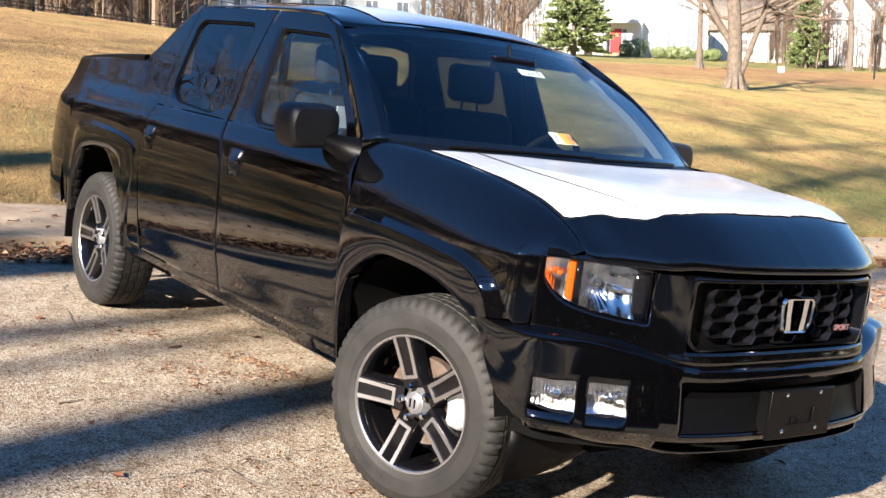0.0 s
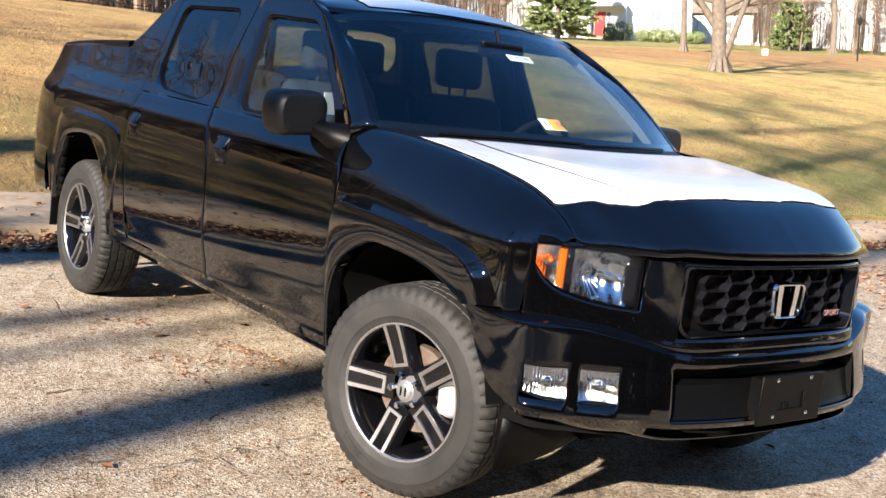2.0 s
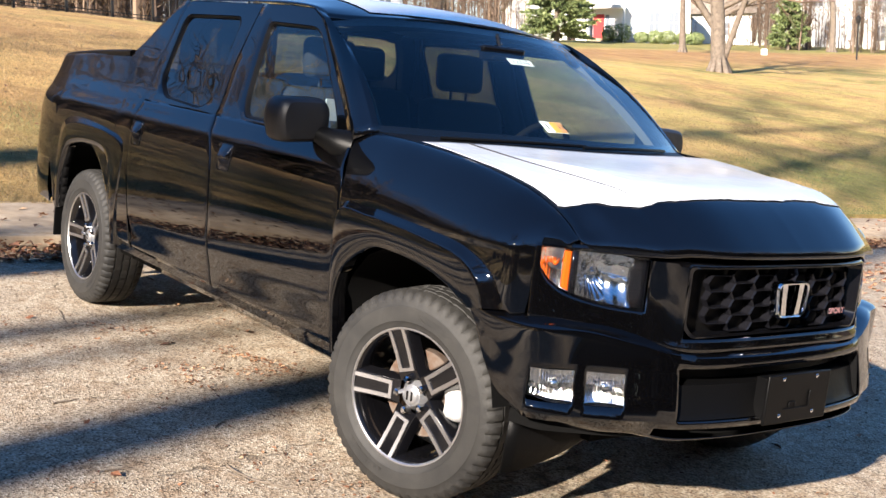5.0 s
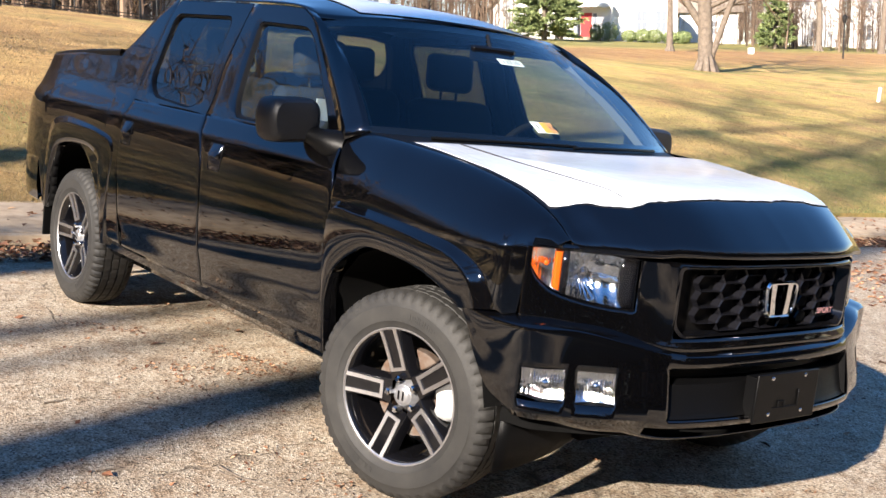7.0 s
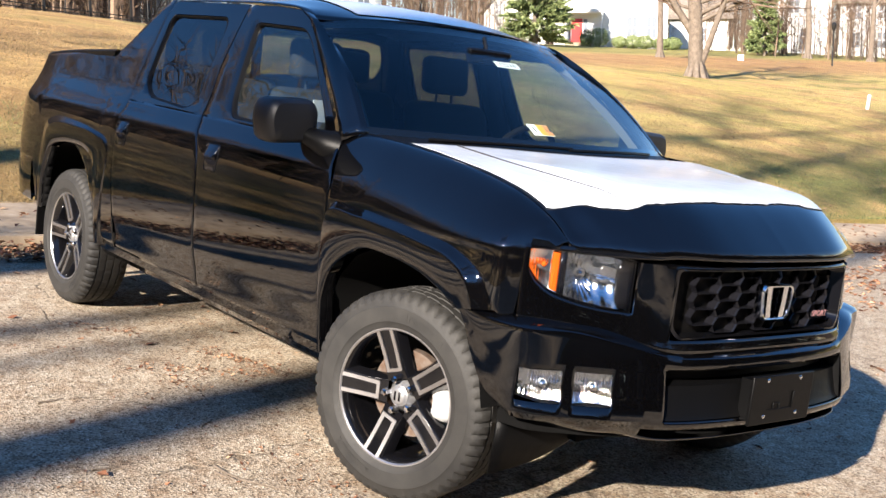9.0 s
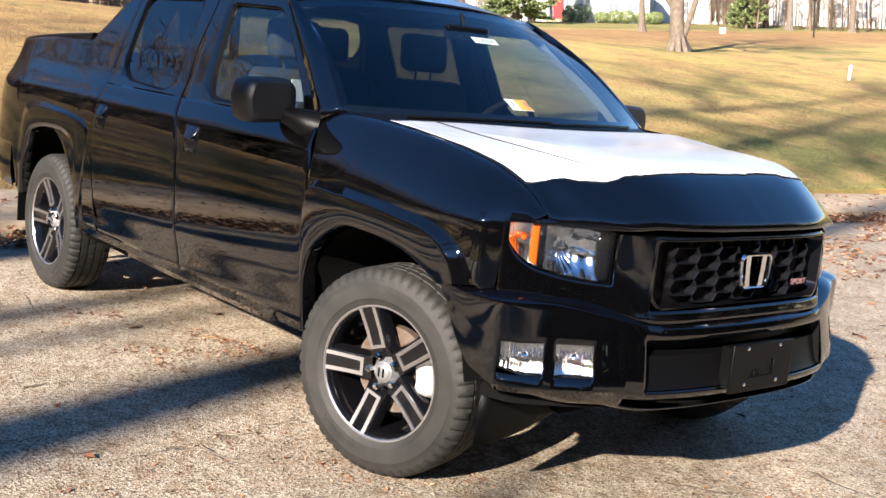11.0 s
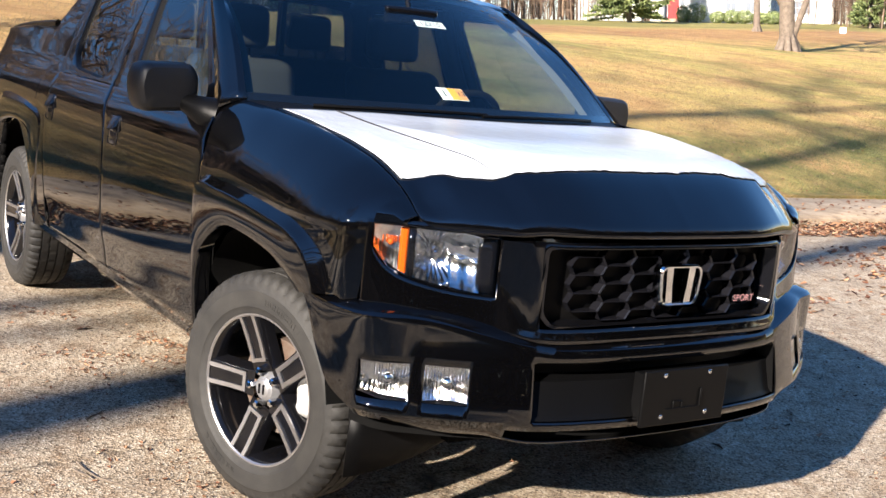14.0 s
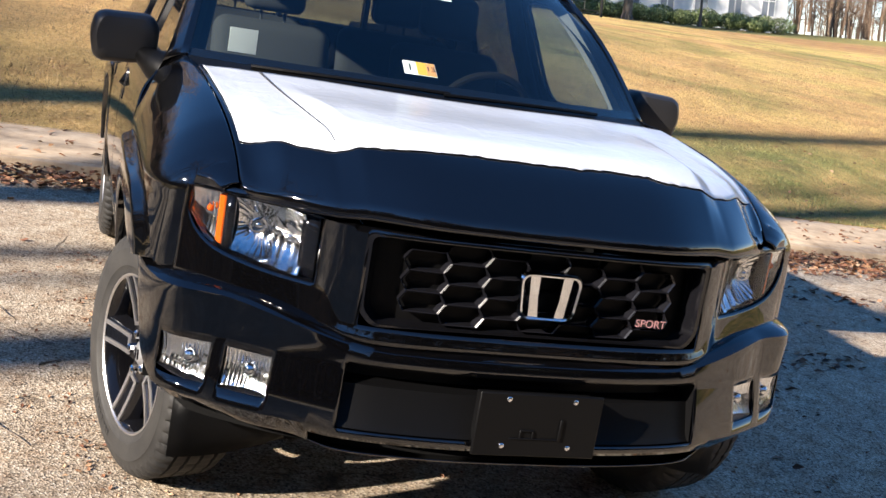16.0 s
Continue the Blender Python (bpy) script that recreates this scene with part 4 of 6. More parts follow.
# grille
grille = part("grille_surround", skin(-GRILLE, GRILLE, lambda y: 0.752, lambda y: 0.985, fasc_line, fasc_norm, -0.06, 40, 4), plastic, fascia)
bm = bmesh.new()
ring = rounded([(-GRILLE + 0.002, 0.79), (-GRILLE + 0.035, 0.754), (GRILLE - 0.035, 0.754), (GRILLE - 0.002, 0.79), (GRILLE - 0.002, 0.983), (-GRILLE + 0.002, 0.983)], 0.02)
lofted(bm, [[on_line(fasc_line, fasc_norm, y * s, o, 0.868 + (z - 0.868) * q) for y, z in ring] for s, q, o in ((1.0, 1.0, 0.003), (0.975, 0.95, 0.002), (0.95, 0.9, -0.05))], True)
part("grille_rim", bm, gloss_black, grille)
bm = bmesh.new()
COL, ROW = 0.106, 0.0525
for c in range(-4, 5):
    for r in range(4 if c % 2 else 4):
        yc = c * COL
        zc = 0.795 + ROW * r + (ROW / 2 if c % 2 else 0)
        if abs(yc) > 0.34 or zc > 0.965:
            continue
        hexa = [(-0.062, 0), (-0.045, ROW / 2), (0.045, ROW / 2), (0.062, 0), (0.045, -ROW / 2), (-0.045, -ROW / 2)]
        rings = []
        for s, o in ((1.0, -0.05), (1.0, -0.030), (0.97, -0.020), (0.90, -0.024), (0.86, -0.055)):
            rings.append([on_line(fasc_line, fasc_norm, yc + y * (s if s > 0.99 else s + 0.05), o, zc + z * s) for y, z in hexa])
        lofted(bm, rings, True)
part("grille_mesh", bm, satin, grille, "satin dark grey honeycomb bars", sharp=20)
bm = bmesh.new()


def badge_ring(s, x):
    ring = rounded([(-0.088, 0.062), (0.088, 0.062), (0.076, -0.062), (-0.076, -0.062)], 0.03, 8)
    return [(x, -p[0] * s, 0.873 + p[1] * s * (1 if s > 0.95 else 0.97)) for p in ring]


lofted(bm, [badge_ring(1.0, 0.83), badge_ring(1.0, 0.856), badge_ring(0.95, 0.864), badge_ring(0.88, 0.862), badge_ring(0.84, 0.850), badge_ring(0.84, 0.83)], True)
for s in (-1, 1):
    lofted(bm, [[(x, s * y, 0.873 + z) for y, z in ((0.032, 0.055), (0.058, 0.055), (0.048, -0.055), (0.022, -0.055), (0.030, 0.0))] for x in (0.840, 0.858)], True)
    bm.faces.new([bm.verts.new((0.858, s * y, 0.87 + z)) for y, z in ((0.032, 0.055), (0.058, 0.055), (0.048, -0.055), (0.022, -0.055), (0.030, 0.0))])
part("emblem", bm, chrome, grille, "chrome badge", sharp=30)


def lettering(text, size, m, material, parent, name="lettering", depth=0.001):
    cu = bpy.data.curves.new(name, "FONT")
    cu.body, cu.size, cu.extrude, cu.align_x, cu.align_y = text, size, depth, "CENTER", "CENTER"
    tmp = bpy.data.objects.new(name, cu)
    me = bpy.data.meshes.new_from_object(tmp)
    bpy.data.objects.remove(tmp)
    me.materials.clear()
    me.materials.append(material)
    ob = new(name, me)
    ob.parent = parent
    ob.matrix_basis = m
    return ob


badge_m = mat("pale_red_chrome", (0.75, 0.42, 0.46), 0.2, 0.8)
FACE_FRONT = pose(0, 0, 0, 90, 0, 90)
bm = bmesh.new()
box(bm, (0.818, 0.275, 0.806), (0.822, 0.365, 0.824))
badge = part("trim_badge", bm, gloss_black, grille, "small dark badge with pale red letters", bevel=0.002)
lettering("SPORT", 0.03, Matrix.Translation((0.8235, 0.32, 0.815)) @ FACE_FRONT @ Matrix.Rotation(radians(0), 4, "Z"), badge_m, badge)

# number plate bracket, empty
bm = bmesh.new()
box(bm, (0.928, -0.168, 0.478), (0.940, 0.168, 0.645))
bracket = part("plate_bracket", bm, plastic, bumper, "empty black plastic plate bracket", bevel=0.004)
bm = bmesh.new()
box(bm, (0.88, -0.155, 0.49), (0.930, 0.155, 0.63))
box(bm, (0.940, -0.075, 0.525), (0.944, 0.06, 0.529))
box(bm, (0.940, 0.056, 0.525), (0.946, 0.064, 0.582))
box(bm, (0.940, -0.05, 0.529), (0.945, -0.044, 0.548))
box(bm, (0.940, -0.05, 0.546), (0.945, -0.012, 0.551))
box(bm, (0.940, -0.016, 0.529), (0.945, -0.010, 0.548))
part("bracket_ribs", bm, plastic, bracket, bevel=0.002)
for y in (-0.09, 0.09):
    for z in (0.506, 0.629):
        bm = bmesh.new()
        bmesh.ops.create_uvsphere(bm, u_segments=12, v_segments=6, radius=0.0075, matrix=Matrix.Translation((0.940, y, z)) @ Matrix.Diagonal((0.5, 1, 1, 1)))
        part("screw", bm, chrome, bracket)

# chassis filler added to stop light passing underneath, bed and rear
bm = bmesh.new()
box(bm, (-4.1, -0.55, 0.34), (0.55, 0.55, 0.9))
box(bm, (-2.6, -0.86, 0.37), (-0.48, 0.86, 0.46))
part("chassis_filler", bm, dark, truck)
bm = bmesh.new()
box(bm, (-4.12, -0.72, 0.9), (-2.6, 0.72, 0.92))
part("bed_floor", bm, plastic, truck)
bm = bmesh.new()
box(bm, (-4.17, -0.66, 0.72), (-4.09, 0.66, 1.32))
tail = part("tailgate", bm, paint, truck, bevel=0.012)
bm = bmesh.new()
line = plan([(-4.29, 0), (-4.285, 0.4), (-4.255, 0.65), (-4.16, 0.82), (-4.01, 0.918), (-3.83, 0.965), (-3.62, 0.982)], 30)
rows = []
for (x, y) in line:
    rows.append([(x + 0.08, y * 0.93, 0.46), (x + 0.01, y * 0.99, 0.50), (x, y, 0.58), (x, y, 0.72), (x + 0.012, y * 0.985, 0.765), (x + 0.09, y * 0.93, 0.775)])
lofted(bm, rows)
part("rear_bumper", bm, paint, truck)

# cab back with its sliding window
bm = bmesh.new()
outer = [(-0.74, 1.0), (0.74, 1.0), (0.74, 1.55), (0.68, 1.70), (-0.68, 1.70), (-0.74, 1.55)]
inner = rounded([(-0.64, 1.27), (0.64, 1.27), (0.58, 1.64), (-0.58, 1.64)], 0.06)
c = np.array((0.0, 1.45))
o, w = radial(outer, c, 64), radial(inner, c, 64)
lofted(bm, [[(x - 0.12 * (1.7 - p[1]), p[0], p[1]) for p in ring] for ring, x in ((o, -2.42), (w, -2.42), (w, -2.40))], True)
back = part("cab_back", bm, paint, truck, thick=0.004)
bm = bmesh.new()
bm.faces.new([bm.verts.new((-2.41 - 0.12 * (1.7 - p[1]), p[0], p[1])) for p in w])
ob = part("rear_pane", bm, back_glass, back)
ob.visible_shadow = False
for y in (-0.22, 0.22):
    bm = bmesh.new()
    box(bm, (-2.47, y - 0.012, 1.27), (-2.41, y + 0.012, 1.64))
    part("window_bar", bm, plastic, back)


# mirrors
def mirror(side):
    bm = bmesh.new()
    rows = []
    for k, (o, s) in enumerate(((-0.005, 0.86), (0.006, 0.95), (0.03, 0.995), (0.07, 1.0), (0.105, 0.985), (0.128, 0.93), (0.142, 0.80), (0.147, 0.5))):
        ring = rounded([(0.908, 1.178), (1.115, 1.166), (1.138, 1.262), (1.118, 1.338), (0.935, 1.345), (0.905, 1.305)], 0.035, 6)
        cy, cz = 1.025, 1.258
        rows.append([(-0.80 + o, side * (cy + (p[0] - cy) * s), cz + (p[1] - cz) * s) for p in ring])
    vs = lofted(bm, rows, True)
    bm.faces.new(vs[-1])
    m = part("door_mirror", bm, grained, truck, "matt black door mirror")
    bm = bmesh.new()
    bm.faces.new([bm.verts.new((-0.803, p[1], p[2])) for p in [(0, side * (1.025 + (q[0] - 1.025) * 0.79), 1.258 + (q[1] - 1.258) * 0.79) for q in rounded([(0.908, 1.178), (1.115, 1.166), (1.138, 1.262), (1.118, 1.338), (0.935, 1.345), (0.905, 1.305)], 0.035, 6)]])
    part("mirror_glass", bm, chrome, m)
    bm = bmesh.new()
    tube(bm, [(-0.725, side * 0.975, 1.215), (-0.685, side * 0.958, 1.21), (-0.65, side * 0.94, 1.20), (-0.615, side * 0.92, 1.19), (-0.585, side * 0.90, 1.18), (-0.56, side * 0.87, 1.172)], [0.026, 0.031, 0.039, 0.049, 0.060, 0.066], 18)
    part("mirror_foot", bm, plastic, m)


for side in (-1, 1):
    mirror(side)


# inside
def cushion(bm, x0, x1, y0, y1, z0, z1, lean=0.0, r=0.05):
    vs = bmesh.ops.create_cube(bm, size=1)["verts"]
    es = list({e for v in vs for e in v.link_edges})
    for v in vs:
        v.co = Vector((x0 + (x1 - x0) * (v.co.x + 0.5), y0 + (y1 - y0) * (v.co.y + 0.5), z0 + (z1 - z0) * (v.co.z + 0.5)))
        v.co.x -= lean * (v.co.z - z0)
    bmesh.ops.bevel(bm, geom=es, offset=r, segments=4, profile=0.5, affect="EDGES")


def seat(y, x, width=0.5):
    s = empty("seat", None, truck)
    bm = bmesh.new()
    cushion(bm, x - 0.5, x, y - width / 2, y + width / 2, 0.62, 0.78)
    part("seat_cushion", bm, seat_m, s)
    bm = bmesh.new()
    cushion(bm, x - 0.5, x - 0.36, y - width / 2, y + width / 2, 0.74, 1.36, 0.26, 0.06)
    part("backrest", bm, seat_m, s)
    bm = bmesh.new()
    cushion(bm, x - 0.66, x - 0.55, y - 0.13, y + 0.13, 1.40, 1.59, 0.1, 0.04)
    tube(bm, [(x - 0.60, y - 0.05, 1.3), (x - 0.61, y - 0.05, 1.45)], 0.007, 6)
    tube(bm, [(x - 0.60, y + 0.05, 1.3), (x - 0.61, y + 0.05, 1.45)], 0.007, 6)
    part("headrest", bm, seat_m, s)


for y in (-0.39, 0.39):
    seat(y, -0.95)
    seat(y, -1.85, 0.6)
bm = bmesh.new()
rows = []
for s in np.linspace(-1, 1, 21):
    y = s * 0.80
    xw = ws_low(y)
    rows.append([(xw - 0.01, y, 1.222), (xw - 0.18, y, 1.225), (xw - 0.36, y, 1.215 - 0.01 * math.cos(s * 9)), (-0.72, y, 1.18), (-0.78, y, 1.10), (-0.74, y, 0.8)])
lofted(bm, rows)
dash = part("dashboard", bm, dash_m, truck)
bm = bmesh.new()
ring = [(-0.93 + 0.09 * math.sin(a), 0.39 + 0.19 * math.cos(a), 1.14 + 0.17 * math.sin(a)) for a in np.linspace(0, 2 * math.pi, 33)]
tube(bm, ring, 0.015, 8, False)
tube(bm, [(-0.93, 0.21, 1.14), (-0.92, 0.39, 1.13), (-0.93, 0.57, 1.14)], 0.02, 6)
tube(bm, [(-0.92, 0.39, 1.13), (-0.74, 0.39, 1.08)], 0.03, 8)
part("steering_wheel", bm, dark, truck)
bm = bmesh.new()
cushion(bm, -0.80, -0.765, -0.12, 0.12, 1.56, 1.63, 0.0, 0.012)
tube(bm, [(-0.79, 0, 1.6), (-0.83, 0, 1.68)], 0.01, 6)
part("inside_mirror", bm, gloss_black, truck)
for side in (-1, 1):
    bm = bmesh.new()
    lofted(bm, [[(x + dx, side * (side_y(z) - 0.045), z) for dx in (-0.07, 0.07)] for x, z in ((-1.60, 1.15), (-1.63, 1.4), (-1.62, 1.66))])
    part("b_pillar_trim", bm, dash_m, truck, thick=0.03)
bm = bmesh.new()
box(bm, (-2.35, -0.86, 0.5), (-0.7, 0.86, 0.55))
part("cab_floor", bm, dash_m, truck)

bm = bmesh.new()
box(bm, (-1.215, -0.605, 1.23), (-1.205, -0.495, 1.325))
part("paper_card", bm, paper, truck, "white paper card on the seat")
bm = bmesh.new()
cushion(bm, -1.575, -1.565, 0.35, 0.50, 1.27, 1.33, 0.0, 0.004)
part("seat_label", bm, trim_m, truck, "pale label on the seat back")
for y0, y1, z1 in ((-0.42, -0.22, 1.29),):
    bm = bmesh.new()
    shape = rounded([(y0, 0.95), (y0, z1 - 0.05), (y0 + 0.06, z1), (y1 - 0.05, z1), (y1, z1 - 0.06), (y1, 0.95)], 0.06, 6)
    c = np.mean(np.array(shape), 0)
    rings = [[(x, c[0] + (p[0] - c[0]) * k, c[1] + (p[1] - c[1]) * k) for p in shape] for x, k in ((-1.72, 0.95), (-1.66, 1.0), (-1.63, 0.98), (-1.605, 0.9), (-1.595, 0.7))]
    vs = lofted(bm, rings, True)
    bm.faces.new(vs[-1])
    part("side_bolster", bm, trim_m, truck, "pale grey seat side")

# stickers on the screen
SCREEN_UP = (ws_point(0, 0.8) - ws_point(0, 0.2)).normalized()
SCREEN_OUT = SCREEN_UP.cross(Vector((0, 1, 0))).normalized() * -1
if SCREEN_OUT.z < 0:
    SCREEN_OUT = -SCREEN_OUT


def on_screen(y, v):
    p = ws_point(y / 0.77, v) - SCREEN_OUT * 0.004
    side = Vector((0, 1, 0))
    return Matrix.Translation(p) @ Matrix((side, SCREEN_UP, SCREEN_OUT)).transposed().to_4x4()


def sticker(name, m, w, h, material, parent, label):
    bm = bmesh.new()
    box(bm, (-w / 2, -h / 2, -0.0008), (w / 2, h / 2, 0.0))
    ob = part(name, bm, material, parent, label)
    ob.matrix_basis = m
    return ob


orange = mat("orange_print", (0.72, 0.32, 0.12), 0.6)
STOCK = on_screen(0.045, 0.685)
st = sticker("stock_sticker", STOCK, 0.135, 0.045, paper, screen, "white paper stock-number sticker")
lettering("12310", 0.04, Matrix.Translation((0, 0, 0.0008)), ink, st, depth=0.0003)
TEST = on_screen(-0.075, 0.155)
st = sticker("test_sticker", TEST, 0.115, 0.075, paper, screen, "white and yellow inspection sticker")
ob = sticker("yellow_field", Matrix.Translation((0.022, 0, 0.0012)), 0.066, 0.07, yellow, st, "")
lettering("1", 0.055, Matrix.Translation((-0.035, 0, 0.0008)), ink, st, depth=0.0003)
ob = sticker("orange_field", Matrix.Translation((0.038, 0, 0.0017)), 0.032, 0.066, orange, st, "")
lettering("13", 0.036, Matrix.Translation((0.038, 0, 0.0024)), ink, st, depth=0.0003)
bm = bmesh.new()
box(bm, (-0.262, -0.10, 1.2225), (-0.245, -0.02, 1.226))
part("serial_plate", bm, paper, dash, "small pale serial plate")


# wheels
def make_wheel():
    w = empty("wheel", None, truck)
    R = WHEEL_R
    bm = bmesh.new()
    half = [(0.225, -0.09), (0.238, -0.110), (0.25, -0.115), (0.262, -0.119), (0.266, -0.1225), (0.30, -0.1245), (0.318, -0.1235), (0.322, -0.120), (0.342, -0.117), (0.352, -0.112), (0.362, -0.104)]
    tread = [(0.3685, -0.094), (R - 0.001, -0.082), (R, -0.068), (R - 0.009, -0.066), (R - 0.009, -0.060), (R, -0.058), (R, -0.026), (R - 0.009, -0.024), (R - 0.009, -0.018), (R, -0.016)]
    prof = half + tread
    prof = prof + [(r, -y) for r, y in prof[::-1]]
    n = 216
    rows = []
    for k in range(n + 1):
        a = 2 * math.pi * k / n
        row = []
        for r, y in prof:
            if abs(y) > 0.070 and r > 0.345:
                r = r - (0.010 if (k + (1 if y > 0 else 0)) % 4 == 0 else 0)
            elif r > R - 0.005 and (k + int(abs(y) * 100)) % 6 == 0:
                r = r - 0.004
            row.append((r * math.cos(a), y, r * math.sin(a)))
        rows.append(row)
    lofted(bm, rows)
    tyre = part("tyre", bm, rubber, w)
    # raised bars where the sidewall carries writing
    bm = bmesh.new()
    for a0 in (0.9, 3.9):
        for k in range(8):
            a = a0 + k * 0.075
            for r0, r1 in ((0.282, 0.302),):
                for da, ww in ((0, 0.03), (0.042, 0.012)):
                    vs = [(r * math.cos(a + da + d), y, r * math.sin(a + da + d)) for y in (-0.1235, -0.1252) for r, d in ((r0, 0), (r1, 0), (r1, ww), (r0, ww))]
                    v = [bm.verts.new(p) for p in vs]
                    for f in ((4, 5, 6, 7), (0, 1, 5, 4), (1, 2, 6, 5), (2, 3, 7, 6), (3, 0, 4, 7)):
                        bm.faces.new([v[i] for i in f])
    part("sidewall_relief", bm, rubber, tyre)["kind"] = "stuff"
    bm = bmesh.new()
    lathe(bm, [(0.234, -0.108), (0.238, -0.112), (0.246, -0.112), (0.248, -0.108), (0.246, -0.102), (0.236, -0.099)], 80)
    part("rim_lip", bm, machined, w, "machined bright rim edge")
    bm = bmesh.new()
    lathe(bm, [(0.234, -0.104), (0.226, -0.095), (0.219, -0.06), (0.213, 0.0), (0.213, 0.09)], 64)
    part("rim", bm, gloss_black, w)
    for k in range(5):
        rot = Matrix.Rotation(math.pi + k * 2 * math.pi / 5, 4, "Y")
        bm = bmesh.new()
        vs = []
        prof_s = [(0.055, -0.070, 0.046), (0.09, -0.078, 0.042), (0.15, -0.086, 0.040), (0.21, -0.098, 0.044), (0.236, -0.105, 0.05)]
        rows = []
        for r, y, h in prof_s:
            rows.append([(r, y + 0.045, -h - 0.012), (r, y + 0.004, -h), (r, y, -h + 0.004), (r, y, h - 0.004), (r, y + 0.004, h), (r, y + 0.045, h + 0.012)])
        lofted(bm, rows)
        bmesh.ops.transform(bm, matrix=rot, verts=bm.verts[:])
        sp = part("spoke", bm, gloss_black, w)
        bm = bmesh.new()
        for sgn in (-1, 1):
            rows = []
            for r, y, h in prof_s[1:]:
                hh = 0.033 + 0.003 * (r - 0.09) / 0.14
                rows.append([(r, y - 0.0005, sgn * (hh - 0.015)), (r, y - 0.005, sgn * (hh - 0.0145)), (r, y - 0.005, sgn * (hh - 0.0005)), (r, y - 0.0005, sgn * hh)])
            lofted(bm, rows)
        rows = []
        for z in np.linspace(-0.033, 0.033, 5):
            rows.append([(0.085, -0.0772, z), (0.085, -0.0822, z), (0.097, -0.0838, z), (0.097, -0.079, z)])
        lofted(bm, rows)
        bmesh.ops.transform(bm, matrix=rot, verts=bm.verts[:])
        part("spoke_edge", bm, machined, sp, "machined bright spoke edge", sharp=25)
    bm = bmesh.new()
    lathe(bm, [(0.0, -0.088), (0.024, -0.088), (0.030, -0.084), (0.033, -0.080), (0.038, -0.078), (0.042, -0.070), (0.05, -0.06), (0.07, -0.03), (0.07, 0.05)], 40)
    hub = part("hub", bm, silver, w, "silver wheel hub")
    bm = bmesh.new()
    box(bm, (-0.013, -0.091, -0.016), (-0.006, -0.087, 0.016))
    box(bm, (0.006, -0.091, -0.016), (0.013, -0.087, 0.016))
    part("hub_badge", bm, gloss_black, hub)
    for k in range(5):
        a = math.pi / 5 + k * 2 * math.pi / 5
        bm = bmesh.new()
        c = Vector((0.058 * math.cos(a), 0, 0.058 * math.sin(a)))
        tube(bm, [c + Vector((0, -0.06, 0)), c + Vector((0, -0.092, 0)), c + Vector((0, -0.096, 0))], [0.0135, 0.0135, 0.008], 6)
        part("wheel_nut", bm, chrome, hub)
    return w


def brake(m, side):
    d = empty("brake", m, truck)
    bm = bmesh.new()
    lathe(bm, [(0.05, -0.02), (0.155, -0.02), (0.157, -0.01), (0.157, 0.012), (0.05, 0.012)], 48)
    part("brake_disc", bm, iron, d, "rust-tinged brake disc")
    bm = bmesh.new()
    rows = []
    for a in np.linspace(-0.42, 0.42, 9):
        rows.append([(r * math.cos(a + 0.12), y, r * math.sin(a + 0.12)) for r, y in ((0.125, -0.03), (0.13, -0.052), (0.15, -0.056), (0.175, -0.05), (0.19, -0.035), (0.192, 0.03))])
    lofted(bm, rows)
    part("caliper", bm, caliper_m, d, "raw silver brake caliper", thick=0.006)


STEER = 17
first = make_wheel()
for x, side, turn in ((0, -1, STEER), (0, 1, STEER), (-3.1, -1, 0), (-3.1, 1, 0)):
    m = pose(x, side * 0.832, WHEEL_R, 0, 0, turn) @ pose(0, 0, 0, 0, 0, 0 if side < 0 else 180)
    if first is not None:
        first.matrix_basis = m
        base, first = first, None
    else:
        copy_thing(base, m @ pose(0, 0, 0, 0, 23 * x, 0))
    brake(m @ pose(0, 0, 0, 0, 0, 0), side)

# ---- planting and neighbours ----
def from_lists(name, verts, faces, material, parent=None, smooth=False):
    me = bpy.data.meshes.new(name)
    me.from_pydata(verts, [], faces)
    me.materials.append(material)
    if smooth:
        me.shade_smooth()
    ob = new(name, me)
    ob.parent = parent
    return ob


def cone_to(verts, faces, a, b, ra, rb, sides):
    """A tapered branch from a to b."""
    d = (b - a).normalized()
    s = d.orthogonal().normalized()
    u = d.cross(s)
    k = len(verts)
    for p, r in ((a, ra), (b, rb)):
        for i in range(sides):
            w = 2 * math.pi * i / sides
            verts.append(p + r * (math.cos(w) * s + math.sin(w) * u))
    for i in range(sides):
        j = (i + 1) % sides
        faces.append((k + i, k + j, k + sides + j, k + sides + i))


